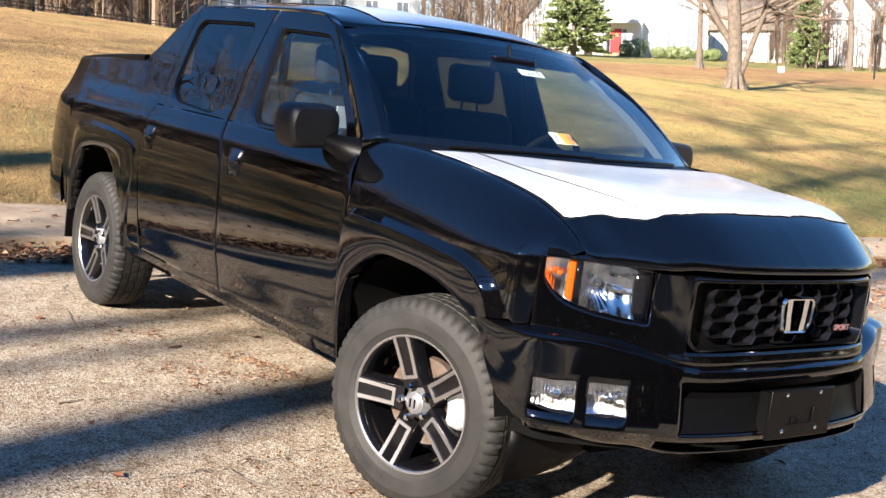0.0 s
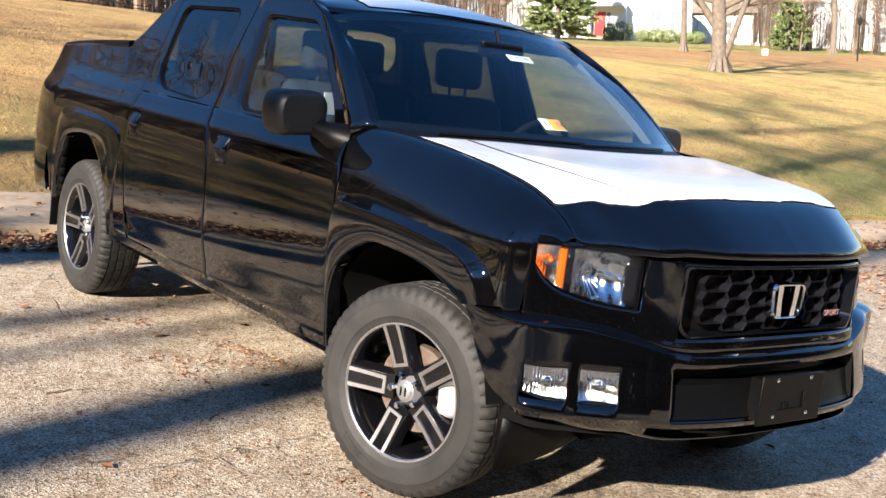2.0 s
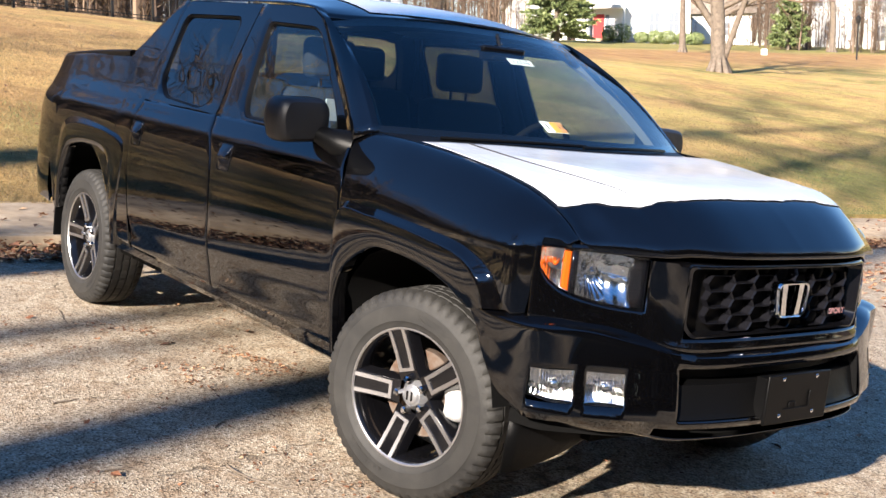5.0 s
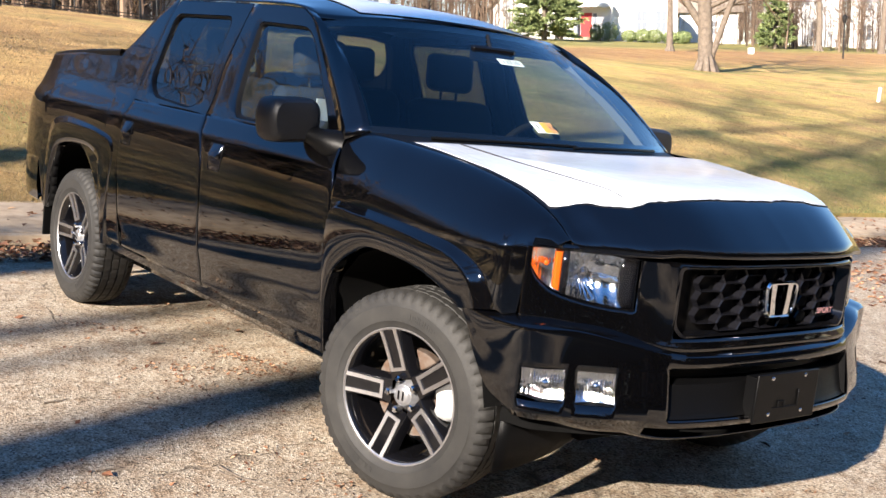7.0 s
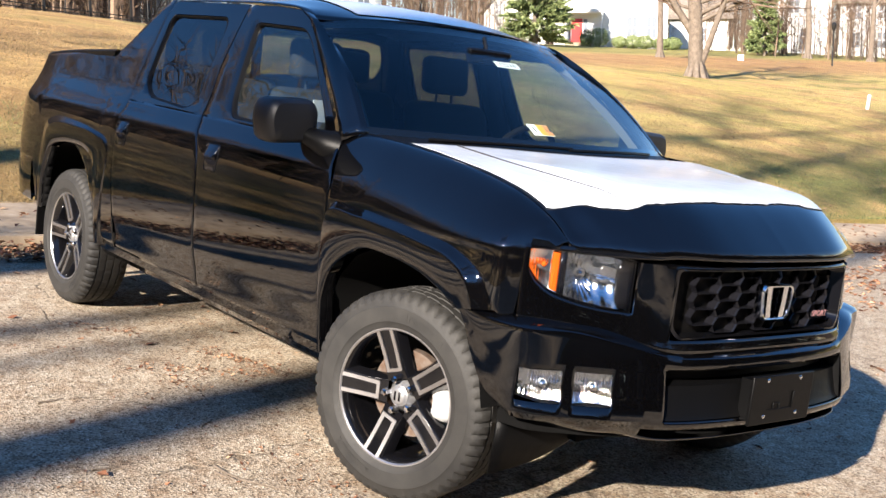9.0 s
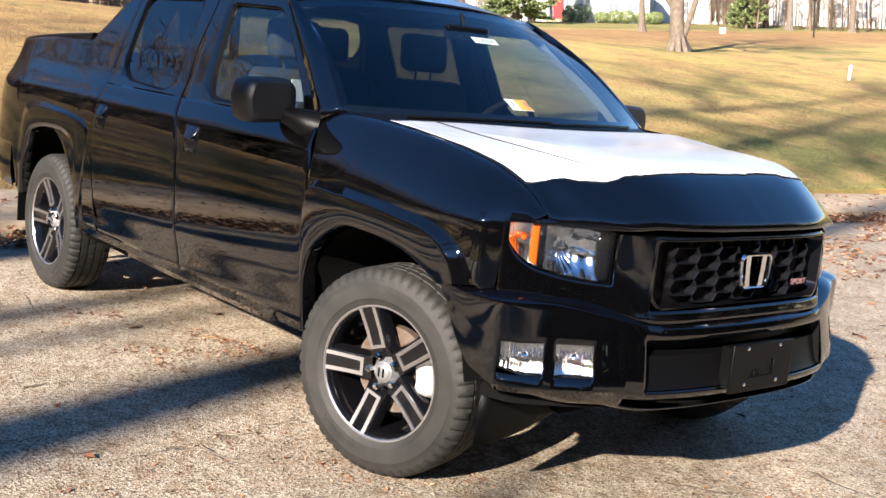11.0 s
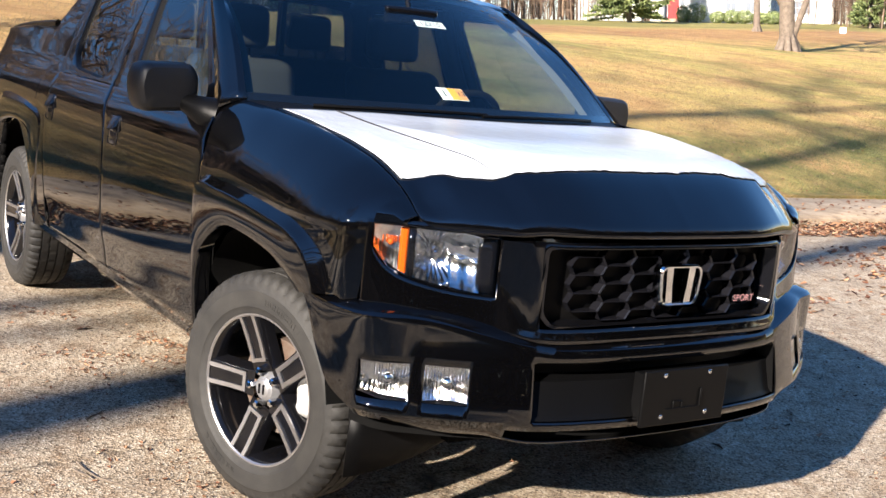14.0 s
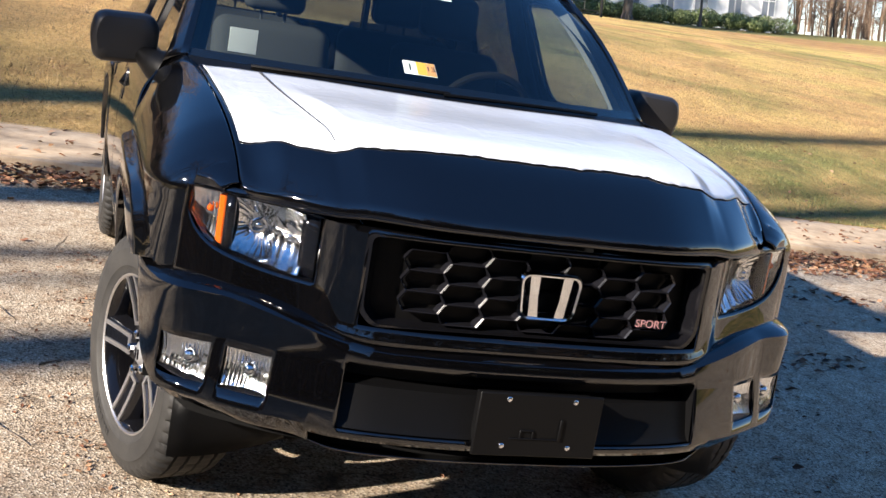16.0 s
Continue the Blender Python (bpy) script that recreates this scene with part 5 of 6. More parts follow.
def grow(rng, out, a, d, length, r, level, deepest, bend=0.22, up=0.25, spread=1.0, stout=1.0):
    """Branches by recursion; out[level] holds (verts, faces)."""
    steps = 5 if level < 2 else 3
    p, way = a.copy(), d.copy()
    for k in range(steps):
        way = (way + Vector([rng.uniform(-bend, bend) for _ in range(3)]) + Vector((0, 0, up * 0.2))).normalized()
        q = p + way * length / steps
        r2 = r * (1 - 0.62 * (k + 1) / steps) if level else r * (1 - 0.75 * (k + 1) / steps)
        r1 = r * (1 - 0.62 * k / steps) if level else r * (1 - 0.75 * k / steps)
        cone_to(*out[min(level, len(out) - 1)], p, q, r1, r2, (9, 6, 4, 3, 3)[level])
        if level < deepest and (k > 0 or level > 0):
            for _ in range(rng.choice((1, 2)) if level else 2):
                side = way.orthogonal()
                side.rotate(Matrix.Rotation(rng.uniform(0, 2 * math.pi), 3, way))
                w = (way * rng.uniform(0.4, 0.9) + side.normalized() * rng.uniform(0.6, 1.0) + Vector((0, 0, up))).normalized()
                grow(rng, out, q, w, length * rng.uniform(0.42, 0.68) * (spread if level == 0 else 1), r2 * min(0.9, rng.uniform(0.45, 0.7) * stout), level + 1, deepest, bend, up, spread, stout)
        p = q


def bare_tree(name, x, y, z, height, r, seed, label, deepest=3, lean=(0, 0), fork=None, group="", spread=1.0, stout=1.0, limbs=()):
    rng = random.Random(seed)
    tree = tagged(empty(name, pose(x, y, z)), label, "tree", group)
    out = [([], []), ([], []), ([], [])]
    base = Vector((0, 0, -0.3))
    for k in range(8):
        a = 2 * math.pi * k / 8
        cone_to(*out[0], Vector((math.cos(a) * r * 1.5, math.sin(a) * r * 1.5, -0.25)), Vector((math.cos(a) * r * 0.3, math.sin(a) * r * 0.3, r * 2.6)), r * 0.45, r * 0.3, 5)
    grow(rng, out, base, Vector((lean[0], lean[1], 1)).normalized(), height * 0.8, r, 0, deepest, 0.06, 0.25, spread, stout)
    if fork:
        grow(rng, out, Vector((fork[0] * 0.15, fork[1] * 0.15, 0.1)), Vector(fork).normalized(), height * 0.6, r * 0.42, 0, deepest, 0.1)
    for z, way, length, thick in limbs:
        grow(rng, out, Vector((lean[0] * z, lean[1] * z, z)), Vector(way).normalized(), length, thick, 1, deepest, 0.13, 0.35)
    for n, (v, f), m in zip(("trunk", "limbs", "twigs"), out, (bark, bark, twig_m)):
        ob = from_lists(n, v, f, m, tree, True)
        if n != "trunk":
            ob["kind"] = "stuff"
    return tree


# bare trees beyond the lawn
bare_tree("bare_tree", -24.43, 30.52, land(-24.43, 30.52), 15, 0.30, 4, "bare grey-barked tree with forked trunk on the lawn", 3, (0.0, 0.03), (0.26, 0.22, 1.0), limbs=((1.3, (-0.62, -0.52, 1.0), 5.0, 0.15), (2.3, (0.77, 0.64, 0.35), 5.5, 0.10), (2.7, (0.8, 0.6, 0.3), 5.0, 0.08), (2.0, (0.6, 0.7, 0.55), 4.0, 0.09), (2.4, (-0.77, -0.5, 0.3), 3.5, 0.07)))
bare_tree("bare_tree", -44.5, 51.5, land(-44.5, 51.5), 13, 0.22, 9, "slender bare tree behind the leaf bank", 3)
bare_tree("bare_tree", -52, 78, land(-52, 78), 15, 0.28, 12, "bare roadside tree near the houses", 3)
bare_tree("bare_tree", -47, 79, land(-47, 79), 14, 0.25, 15, "bare roadside tree near the houses", 3)
bare_tree("bare_tree", -57, 29.0, land(-58, 35.5), 14, 0.30, 17, "bare tree in front of a hedge", 3)
bare_tree("bare_tree", -60, 35.5, land(-64, 42), 8, 0.10, 18, "thin young bare tree on the lawn", 3)
# trees across the street, whose shadows lie on road and lawn
LEAN_X = 0.29


def street_tree(x, y, height, r, clear, seed, reach, limbs, deepest=2, lean=LEAN_X):
    """A tall straight trunk, clear of limbs up to a height."""
    rng = random.Random(seed)
    tree = tagged(empty("bare_tree", pose(x, y, ground_z(x, y))), "tall straight bare tree out of view across the street, set for shadow and reflection", "tree", "trees across the street")
    out = [([], []), ([], []), ([], [])]
    zs = [float(z) for z in np.linspace(-0.4, height, 12)]
    pts = [Vector((lean * z + 0.05 * math.sin(z * 0.5 + seed), 0, z)) for z in zs]
    wide = [r * (1.0 - 0.8 * max(z, 0) / height) + (0.5 * r * math.exp(-z * 1.5) if z > -0.1 else 0.6 * r) for z in zs]
    for k in range(11):
        cone_to(*out[0], pts[k], pts[k + 1], wide[k], wide[k + 1], 10)
    for k in range(limbs):
        z = clear + (height - clear) * (k + 0.3) / limbs
        a = seed + k * 2.4
        d = Vector((math.cos(a), 0.5 * math.sin(a), rng.uniform(0.35, 0.8))).normalized()
        rr = r * (1.0 - 0.8 * z / height)
        grow(rng, out, Vector((lean * z, 0, z)), d, reach * rng.uniform(0.7, 1.1) * (1.15 - 0.6 * (z - clear) / (height - clear)), rr * 0.62, 1, deepest, 0.2, 0.2)
    for n, (v, f), m in zip(("trunk", "limbs", "twigs"), out, (bark, bark, twig_m)):
        if v:
            ob = from_lists(n, v, f, m, tree, True)
            if n != "trunk":
                ob["kind"] = "stuff"


def sunward(x, y, ty, lean=LEAN_X):
    """Where a trunk at y = ty stands whose shadow runs over (x, y)."""
    return x + (y - ty) * (SUN_WAY.x - lean * SUN_WAY.z) / -SUN_WAY.y


for k, (x, y, h, r, clear, reach, limbs, deep) in enumerate((
        (sunward(-10.2, 14.5, -14.0, 0.42), -14.0, 23, 0.30, 14.0, 6.0, 12, 3),
        (sunward(-0.60, -1.43, -16.0), -16.0, 22, 0.33, 13, 3.5, 6, 2),
        (sunward(-3.75, -1.05, -13.0), -13.0, 20, 0.34, 12, 4, 6, 2),
        (sunward(-2.27, -1.0, -19.0), -19.0, 20, 0.19, 14, 2.5, 4, 2),
        (sunward(-1.75, -1.2, -17.0), -17.0, 21, 0.10, 14, 2.5, 4, 2),
        (sunward(-4.3, -1.0, -18.0), -18.0, 19, 0.16, 8, 2.2, 9, 3),
        # From here on: trees added out of view for what the paint reflects.
        (14.5, -14.0, 20, 0.24, 12, 5, 6, 2), (19.0, -10.0, 17, 0.22, 8, 5, 6, 2),
        (-7.0, -22.0, 17, 0.24, 10, 5, 7, 2), (-13.5, -20.0, 13, 0.22, 6, 5, 8, 3), (-19.0, -18.0, 12, 0.2, 5, 5, 8, 3),
        # Low trees added to streak shade over the lawn the doors mirror.
        (sunward(-6.4, -4.0, -15.5), -15.5, 7.0, 0.22, 2.6, 3.0, 9, 3), (sunward(-8.4, -4.5, -18.0), -18.0, 8.0, 0.24, 2.6, 3.2, 10, 3),
        (sunward(-10.6, -5.0, -15.0), -15.0, 6.6, 0.22, 2.4, 3.0, 9, 3), (sunward(-13.2, -6.0, -18.5), -18.5, 8.0, 0.26, 2.6, 3.4, 10, 3),
        (sunward(-17.0, -7.0, -16.5), -16.5, 7.2, 0.24, 2.6, 3.4, 10, 3),
        (sunward(-5.4, -4.0, -17.0), -17.0, 7.4, 0.25, 2.4, 3.2, 10, 3), (sunward(-7.3, -4.2, -16.4), -16.4, 7.2, 0.26, 2.4, 3.2, 10, 3),
        (sunward(-9.4, -4.8, -16.8), -16.8, 7.4, 0.25, 2.4, 3.2, 10, 3), (sunward(-11.9, -5.4, -16.2), -16.2, 7.2, 0.26, 2.4, 3.4, 10, 3),
        (sunward(-15.0, -6.4, -17.6), -17.6, 7.8, 0.28, 2.4, 3.4, 10, 3))):
    street_tree(x, y, h, r, clear, 31 + k, reach, limbs, deep, LEAN_X if k else 0.42)


def woods(name, label, seed, count, spot, tall):
    """Far leafless woods: one joined mass of trunks, boughs and twigs."""
    rng = random.Random(seed)
    verts, faces = [], []
    for _ in range(count):
        x, y = spot(rng)
        h = rng.uniform(*tall)
        b = Vector((x, y, ground_z(x, y) - 0.2))
        r = h * rng.uniform(0.005, 0.011)
        p, way = b, Vector((rng.uniform(-0.06, 0.06), rng.uniform(-0.06, 0.06), 1))
        for k in range(4):
            q = p + (way + Vector((rng.uniform(-0.07, 0.07), rng.uniform(-0.07, 0.07), 0))) * h / 4
            cone_to(verts, faces, p, q, r * (1 - k * 0.23), r * (1 - (k + 1) * 0.23), 5)
            for _ in range(8 if k else 5):
                s = p.lerp(q, rng.random())
                d = Vector((rng.uniform(-1, 1), rng.uniform(-1, 1), rng.uniform(0.2, 1.1)))
                e = s + d * h * rng.uniform(0.08, 0.2)
                cone_to(verts, faces, s, e, r * 0.35, r * 0.12, 3)
                for _ in range(5):
                    m = s.lerp(e, rng.uniform(0.3, 1))
                    t2 = m + (d * 0.5 + Vector((rng.uniform(-1, 1), rng.uniform(-1, 1), rng.uniform(-0.2, 1)))) * h * rng.uniform(0.04, 0.11)
                    cone_to(verts, faces, m, t2, r * 0.13, r * 0.05, 3)
            p = q
    ob = from_lists(name, verts, faces, twig_m)
    return tagged(ob, label, "woods", kind="stuff")


woods("far_woods", "leafless grey-brown woods behind the fence", 2, 420, lambda g: (lambda x: (-x, g.uniform(-10, 0.49 * x - 4)))(g.uniform(42, 95)), (11, 18))
woods("far_woods", "leafless brown woods behind the houses", 3, 430, lambda g: (-g.uniform(92, 135), g.uniform(35, 165)), (14, 24))
woods("far_woods", "leafless woods across the street", 21, 380, lambda g: (g.uniform(-45, 60), -g.uniform(42, 62)), (12, 16))
woods("far_woods", "dense bare woods down the street", 23, 420, lambda g: (g.uniform(-85, -30), -g.uniform(16, 46)), (11, 16))
woods("brushwood", "tangled brown brush across the street", 24, 260, lambda g: (g.uniform(-70, 25), -g.uniform(15, 40)), (1.0, 3.2))
# Unseen woods added ahead of the truck so its front mirrors less sky.
woods("far_woods", "unseen leafless woods added ahead of the truck to darken its front", 22, 430, lambda g: (g.uniform(17, 40), g.uniform(-40, 50)), (9, 14))
# Low brush added out of view to darken what the doors mirror.
woods("brushwood", "unseen tangled brown brush added to darken the door reflections", 25, 160, lambda g: (g.uniform(-60, -8), -g.uniform(7.5, 14)), (1.0, 3.6))
# Added out of view: their shade darkens the road mirrored in the bumper.
woods("brushwood", "unseen leafless saplings added to shade the road the bumper reflects", 27, 150, lambda g: (g.uniform(4.6, 11), -g.uniform(9.9, 12.5)), (4.0, 5.2))
# Unseen brush, added for the same dark reflection in the truck's front.
woods("brushwood", "unseen brown brush added ahead of the truck to darken its front", 26, 160, lambda g: (g.uniform(12.5, 26), g.uniform(-30, 40)), (0.8, 3.2))
woods("brushwood", "tangled brown brush along the wood's edge", 5, 480, lambda g: (lambda x: (-x, g.uniform(-10, 0.49 * x - 4)))(g.uniform(40, 72)), (1.5, 5))
woods("brushwood", "tangled brown brush round the far houses", 6, 150, lambda g: (-g.uniform(60, 100), g.uniform(84, 130)), (2, 8))
woods("brushwood", "bare brown saplings before the far houses", 28, 150, lambda g: (-g.uniform(50, 64), g.uniform(76, 114)), (4, 9))
woods("brushwood", "bare saplings between the houses", 8, 60, lambda g: (-g.uniform(72, 84), g.uniform(54, 66)), (3, 9))


def leaf_cloud(verts, faces, rng, centre, rx, rz, count, size):
    for _ in range(count):
        d = Vector([rng.gauss(0, 1) for _ in range(3)]).normalized()
        f = 0.72 + 0.28 * rng.random() + 0.12 * noise.noise(d * 2.5 + centre)
        p = centre + Vector((d.x * rx, d.y * rx, d.z * rz)) * f
        s = Vector([rng.gauss(0, 1) for _ in range(3)]).normalized() * size
        t = s.cross(d).normalized() * size * 0.6
        k = len(verts)
        verts.extend((p - s, p + t, p + s, p - t))
        faces.append((k, k + 1, k + 2, k + 3))


def shrub(x, y, rx, h, seed, label="rounded clipped dark green shrub"):
    rng = random.Random(seed)
    s = tagged(empty("shrub", pose(x, y, land(x, y))), label, "shrub", "shrubs by the house")
    v, f = [], []
    leaf_cloud(v, f, rng, Vector((0, 0, h * 0.5)), rx, h * 0.55, 1500, 0.065)
    from_lists("foliage", v, f, needle_m, s)
    v, f = [], []
    for _ in range(5):
        cone_to(v, f, Vector((0, 0, -0.1)), Vector((rng.uniform(-0.5, 0.5) * rx, rng.uniform(-0.5, 0.5) * rx, h * 0.6)), 0.04, 0.015, 4)
    from_lists("stems", v, f, bark, s)


def conifer(x, y, h, wide, seed, label):
    rng = random.Random(seed)
    c = tagged(empty("conifer", pose(x, y, land(x, y))), label, "tree")
    v, f = [], []
    cone_to(v, f, Vector((0, 0, -0.2)), Vector((0, 0, h)), 0.02 * h, 0.01, 8)
    boughs = []
    for _ in range(int(h * 30)):
        u = rng.random() ** 1.3
        z = 0.05 * h + u * h * 0.93
        a = rng.uniform(0, 2 * math.pi)
        ln = wide * (1 - u) ** 0.8 * rng.uniform(0.65, 1.1) + 0.15
        e = Vector((math.cos(a) * ln, math.sin(a) * ln, z + ln * rng.uniform(-0.15, 0.3)))
        s = Vector((0, 0, z))
        cone_to(v, f, s, e, 0.03, 0.008, 3)
        boughs.append((s, e, ln))
    from_lists("trunk", v, f, bark, c, True)
    v, f = [], []
    for s, e, ln in boughs:
        d = (e - s).normalized()
        for _ in range(int(40 + ln * 50)):
            p = s.lerp(e, 0.25 + 0.75 * rng.random())
            n = (d + Vector([rng.gauss(0, 0.6) for _ in range(3)])).normalized() * rng.uniform(0.15, 0.38)
            t = n.cross(Vector([rng.gauss(0, 1) for _ in range(3)])).normalized() * 0.075
            k = len(v)
            v.extend((p - t, p + t, p + n))
            f.append((k, k + 1, k + 2))
    from_lists("needles", v, f, needle_m, c)


def dark_masses(label, seed, count, spot, tall):
    """Unseen foliage added to darken the paint's reflections: one joined mass of ragged cones of sprays."""
    g = random.Random(seed)
    v, f = [], []
    for _ in range(count):
        x, y = spot(g)
        h = g.uniform(*tall)
        z = ground_z(x, y)
        wide = h * g.uniform(0.16, 0.24)
        for _ in range(260):
            u = g.random() ** 1.4
            a = g.uniform(0, 6.283)
            r = wide * (1 - u) ** 0.8 * g.uniform(0.5, 1.1)
            p = Vector((x + r * math.cos(a), y + r * math.sin(a), z + 0.2 + u * h))
            n = Vector((math.cos(a), math.sin(a), g.uniform(-0.5, 0.6))) * g.uniform(0.4, 0.9)
            w = Vector((-math.sin(a), math.cos(a), g.uniform(-0.4, 0.4))) * g.uniform(0.25, 0.5)
            k = len(v)
            v.extend((p - w, p + w, p + n + w * 0.3, p + n - w * 0.3))
            f.append((k, k + 1, k + 2, k + 3))
    tagged(from_lists("reflection_mass", v, f, dark_mass_m), label, "woods", kind="stuff")


dark_masses("unseen dark foliage mass down the street, added to darken reflections", 61, 190, lambda g: (g.uniform(-85, -30), -g.uniform(17, 40)), (7, 12))
dark_masses("unseen dark foliage mass across the street, added to darken reflections", 62, 150, lambda g: (g.uniform(-32, 30), -g.uniform(36, 56)), (9, 13))
dark_masses("unseen dark foliage mass ahead of the truck, added to darken reflections", 63, 150, lambda g: (g.uniform(18, 34), g.uniform(-36, 36)), (6, 10))
conifer(-62.6, 57.8, 11, 3.1, 3, "broad dark green pine beside the white house")
conifer(-55.5, 77.0, 8, 1.5, 5, "narrow dark green spruce by the far houses")
for k, (x, y, rx, h) in enumerate(((-69.0, 69.8, 0.6, 1.4), (-68.2, 70.6, 0.95, 1.6), (-67.0, 71.9, 0.7, 1.0), (-66.2, 72.8, 0.8, 1.1), (-65.5, 73.6, 0.8, 1.15), (-64.6, 74.6, 0.8, 1.0), (-63.9, 75.4, 0.8, 1.1), (-71.8, 66.0, 1.2, 2.0))):
    shrub(x, y, rx, h, 50 + k)
for k in range(16):
    u = k / 15
    shrub(-64.0 + 1.8 * u + 0.4 * math.sin(k * 3), 29.5 + 13.0 * u, 0.95 + 0.15 * math.sin(k * 1.7), 1.0 + 0.15 * math.sin(k * 2.3), 80 + k, "clipped dark green hedge shrub before the house")


# houses
def house(x, y, turn, width, deep, walls, rise, openings, door=None, gable_front=False, porch=None, label=""):
    """Front along local x, facing local -y. openings: (u, z, w, h)."""
    h = tagged(empty("house", pose(x, y, land(x, y) - 0.3, 0, 0, turn)), label, "house", "houses across the lawn")
    bm = bmesh.new()
    box(bm, (0, 0, -1.0), (width, deep, walls))
    if gable_front:
        tri = [(0, 0, walls), (width, 0, walls), (width / 2, 0, walls + rise)]
        a = [bm.verts.new(p) for p in tri]
        b = [bm.verts.new((p[0], deep, p[2])) for p in tri]
        bm.faces.new(a), bm.faces.new(b[::-1])
    else:
        for ux in (0, width):
            bm.faces.new([bm.verts.new(p) for p in ((ux, 0, walls), (ux, deep, walls), (ux, deep / 2, walls + rise))])
    wall = part("wall", bm, siding, h)
    bm = bmesh.new()
    o = 0.4
    if gable_front:
        k = rise / (width / 2)
        lofted(bm, [[(-o, v, walls - o * k), (width / 2, v, walls + rise), (width + o, v, walls - o * k)] for v in (-o, deep + o)])
    else:
        k = rise / (deep / 2)
        lofted(bm, [[(u, -o, walls - o * k), (u, deep / 2, walls + rise), (u, deep + o, walls - o * k)] for u in (-o, width + o)])
    part("roof", bm, shingle, h, thick=0.18)
    for u, z, w, hh in openings:
        bm = bmesh.new()
        ring = [(-1, -1), (1, -1), (1, 1), (-1, 1)]
        lofted(bm, [[(u + a * (w / 2 + e), v, z + c * (hh / 2 + e)) for a, c in ring] for e, v in ((0.09, 0.02), (0.09, -0.06), (0.0, -0.06), (0.0, 0.0))], True)
        win = part("window", bm, siding, h)
        for lo, hi in (((u - 0.035, -0.05, z - hh / 2), (u + 0.035, -0.004, z + hh / 2)), ((u - w / 2, -0.045, z - 0.03), (u + w / 2, -0.004, z + 0.03))):
            bm = bmesh.new()
            box(bm, lo, hi)
            part("glazing_bar", bm, siding, win)
        bm = bmesh.new()
        box(bm, (u - w / 2, -0.02, z - hh / 2), (u + w / 2, -0.008, z + hh / 2))
        part("pane", bm, pane_m, win)
    if door:
        u = door
        bm = bmesh.new()
        box(bm, (u - 0.48, -0.07, 0.45), (u + 0.48, -0.005, 2.55))
        d = part("door", bm, door_m, h, "red front door", bevel=0.02)
        for s in (-1, 1):
            bm = bmesh.new()
            box(bm, (u + s * 0.75 - 0.16, -0.05, 0.6), (u + s * 0.75 + 0.16, -0.004, 2.5))
            part("sidelight", bm, pane_m, d)
        bm = bmesh.new()
        box(bm, (u - 1.3, -1.2, -0.6), (u + 1.3, -0.0, 0.42))
        part("step", bm, concrete, h)
    if porch:
        a, b, z = porch
        bm = bmesh.new()
        box(bm, (a, -1.5, z), (b, 0.0, z + 0.35))
        p = part("porch_roof", bm, siding, h)
        for u in (a + 0.15, b - 0.15):
            bm = bmesh.new()
            tube(bm, [(u, -1.35, -0.4), (u, -1.35, z)], 0.11, 12)
            part("porch_post", bm, siding, p)
    return h


house(-77.6, 65.3, 45.5, 5.6, 9, 3.2, 3.2, [(1.5, 4.4, 0.5, 0.9)], gable_front=True, label="white garage wing with a brown shingle roof")
house(-71.9, 68.7, 46.5, 4.4, 9, 6.4, 2.2, [(0.55, 4.7, 0.8, 1.3)], door=2.0, porch=(0.7, 4.3, 3.0), label="white two-storey house front with a red door")
house(-69.9, 70.9, 46.5, 7.0, 10, 6.4, 3.0, [(0.8, 1.9, 0.95, 1.7), (0.8, 4.9, 1.3, 1.3), (3.9, 1.9, 0.85, 1.8), (5.6, 1.9, 0.85, 1.8), (4.9, 4.9, 1.3, 1.4)], gable_front=True, label="white two-storey sided house wing with paned windows")
house(-67.7, 30.4, 81, 15, 9, 6.2, 3.0, [(1.6 + 2.4 * k, 2.0, 0.9, 2.0) for k in range(6)] + [(1.6 + 2.4 * k, 5.0, 0.9, 1.4) for k in range(6)], label="long white sided house behind a hedge")
house(-69.5, 95.0, 40, 7, 10, 5.6, 3.6, [(1.6, 1.8, 0.9, 1.5), (4.6, 1.8, 0.9, 1.5), (3.4, 4.8, 1.0, 1.3)], gable_front=True, label="white gabled house seen through trees")
house(-76.5, 89.5, 40, 6, 9, 3.4, 3.0, [(3.0, 1.6, 1.6, 1.3)], label="low white house wing with a tan roof")
house(-66.0, 104.0, 33, 12, 10, 5.8, 3.4, [(1.6 + 2.6 * k, 1.8, 0.9, 1.5) for k in range(4)] + [(1.6 + 2.6 * k, 4.7, 0.9, 1.4) for k in range(4)], label="white two-storey house far behind bare trees")

# iron fence on the crest
fence = tagged(empty("fence"), "black iron fence along the crest of the lawn", "fence")
A_, B_ = Vector((-21.0, -3.0)), Vector((-36.0, 17.5))
n_posts = 12
spots = [A_.lerp(B_, k / (n_posts - 1)) for k in range(n_posts)]
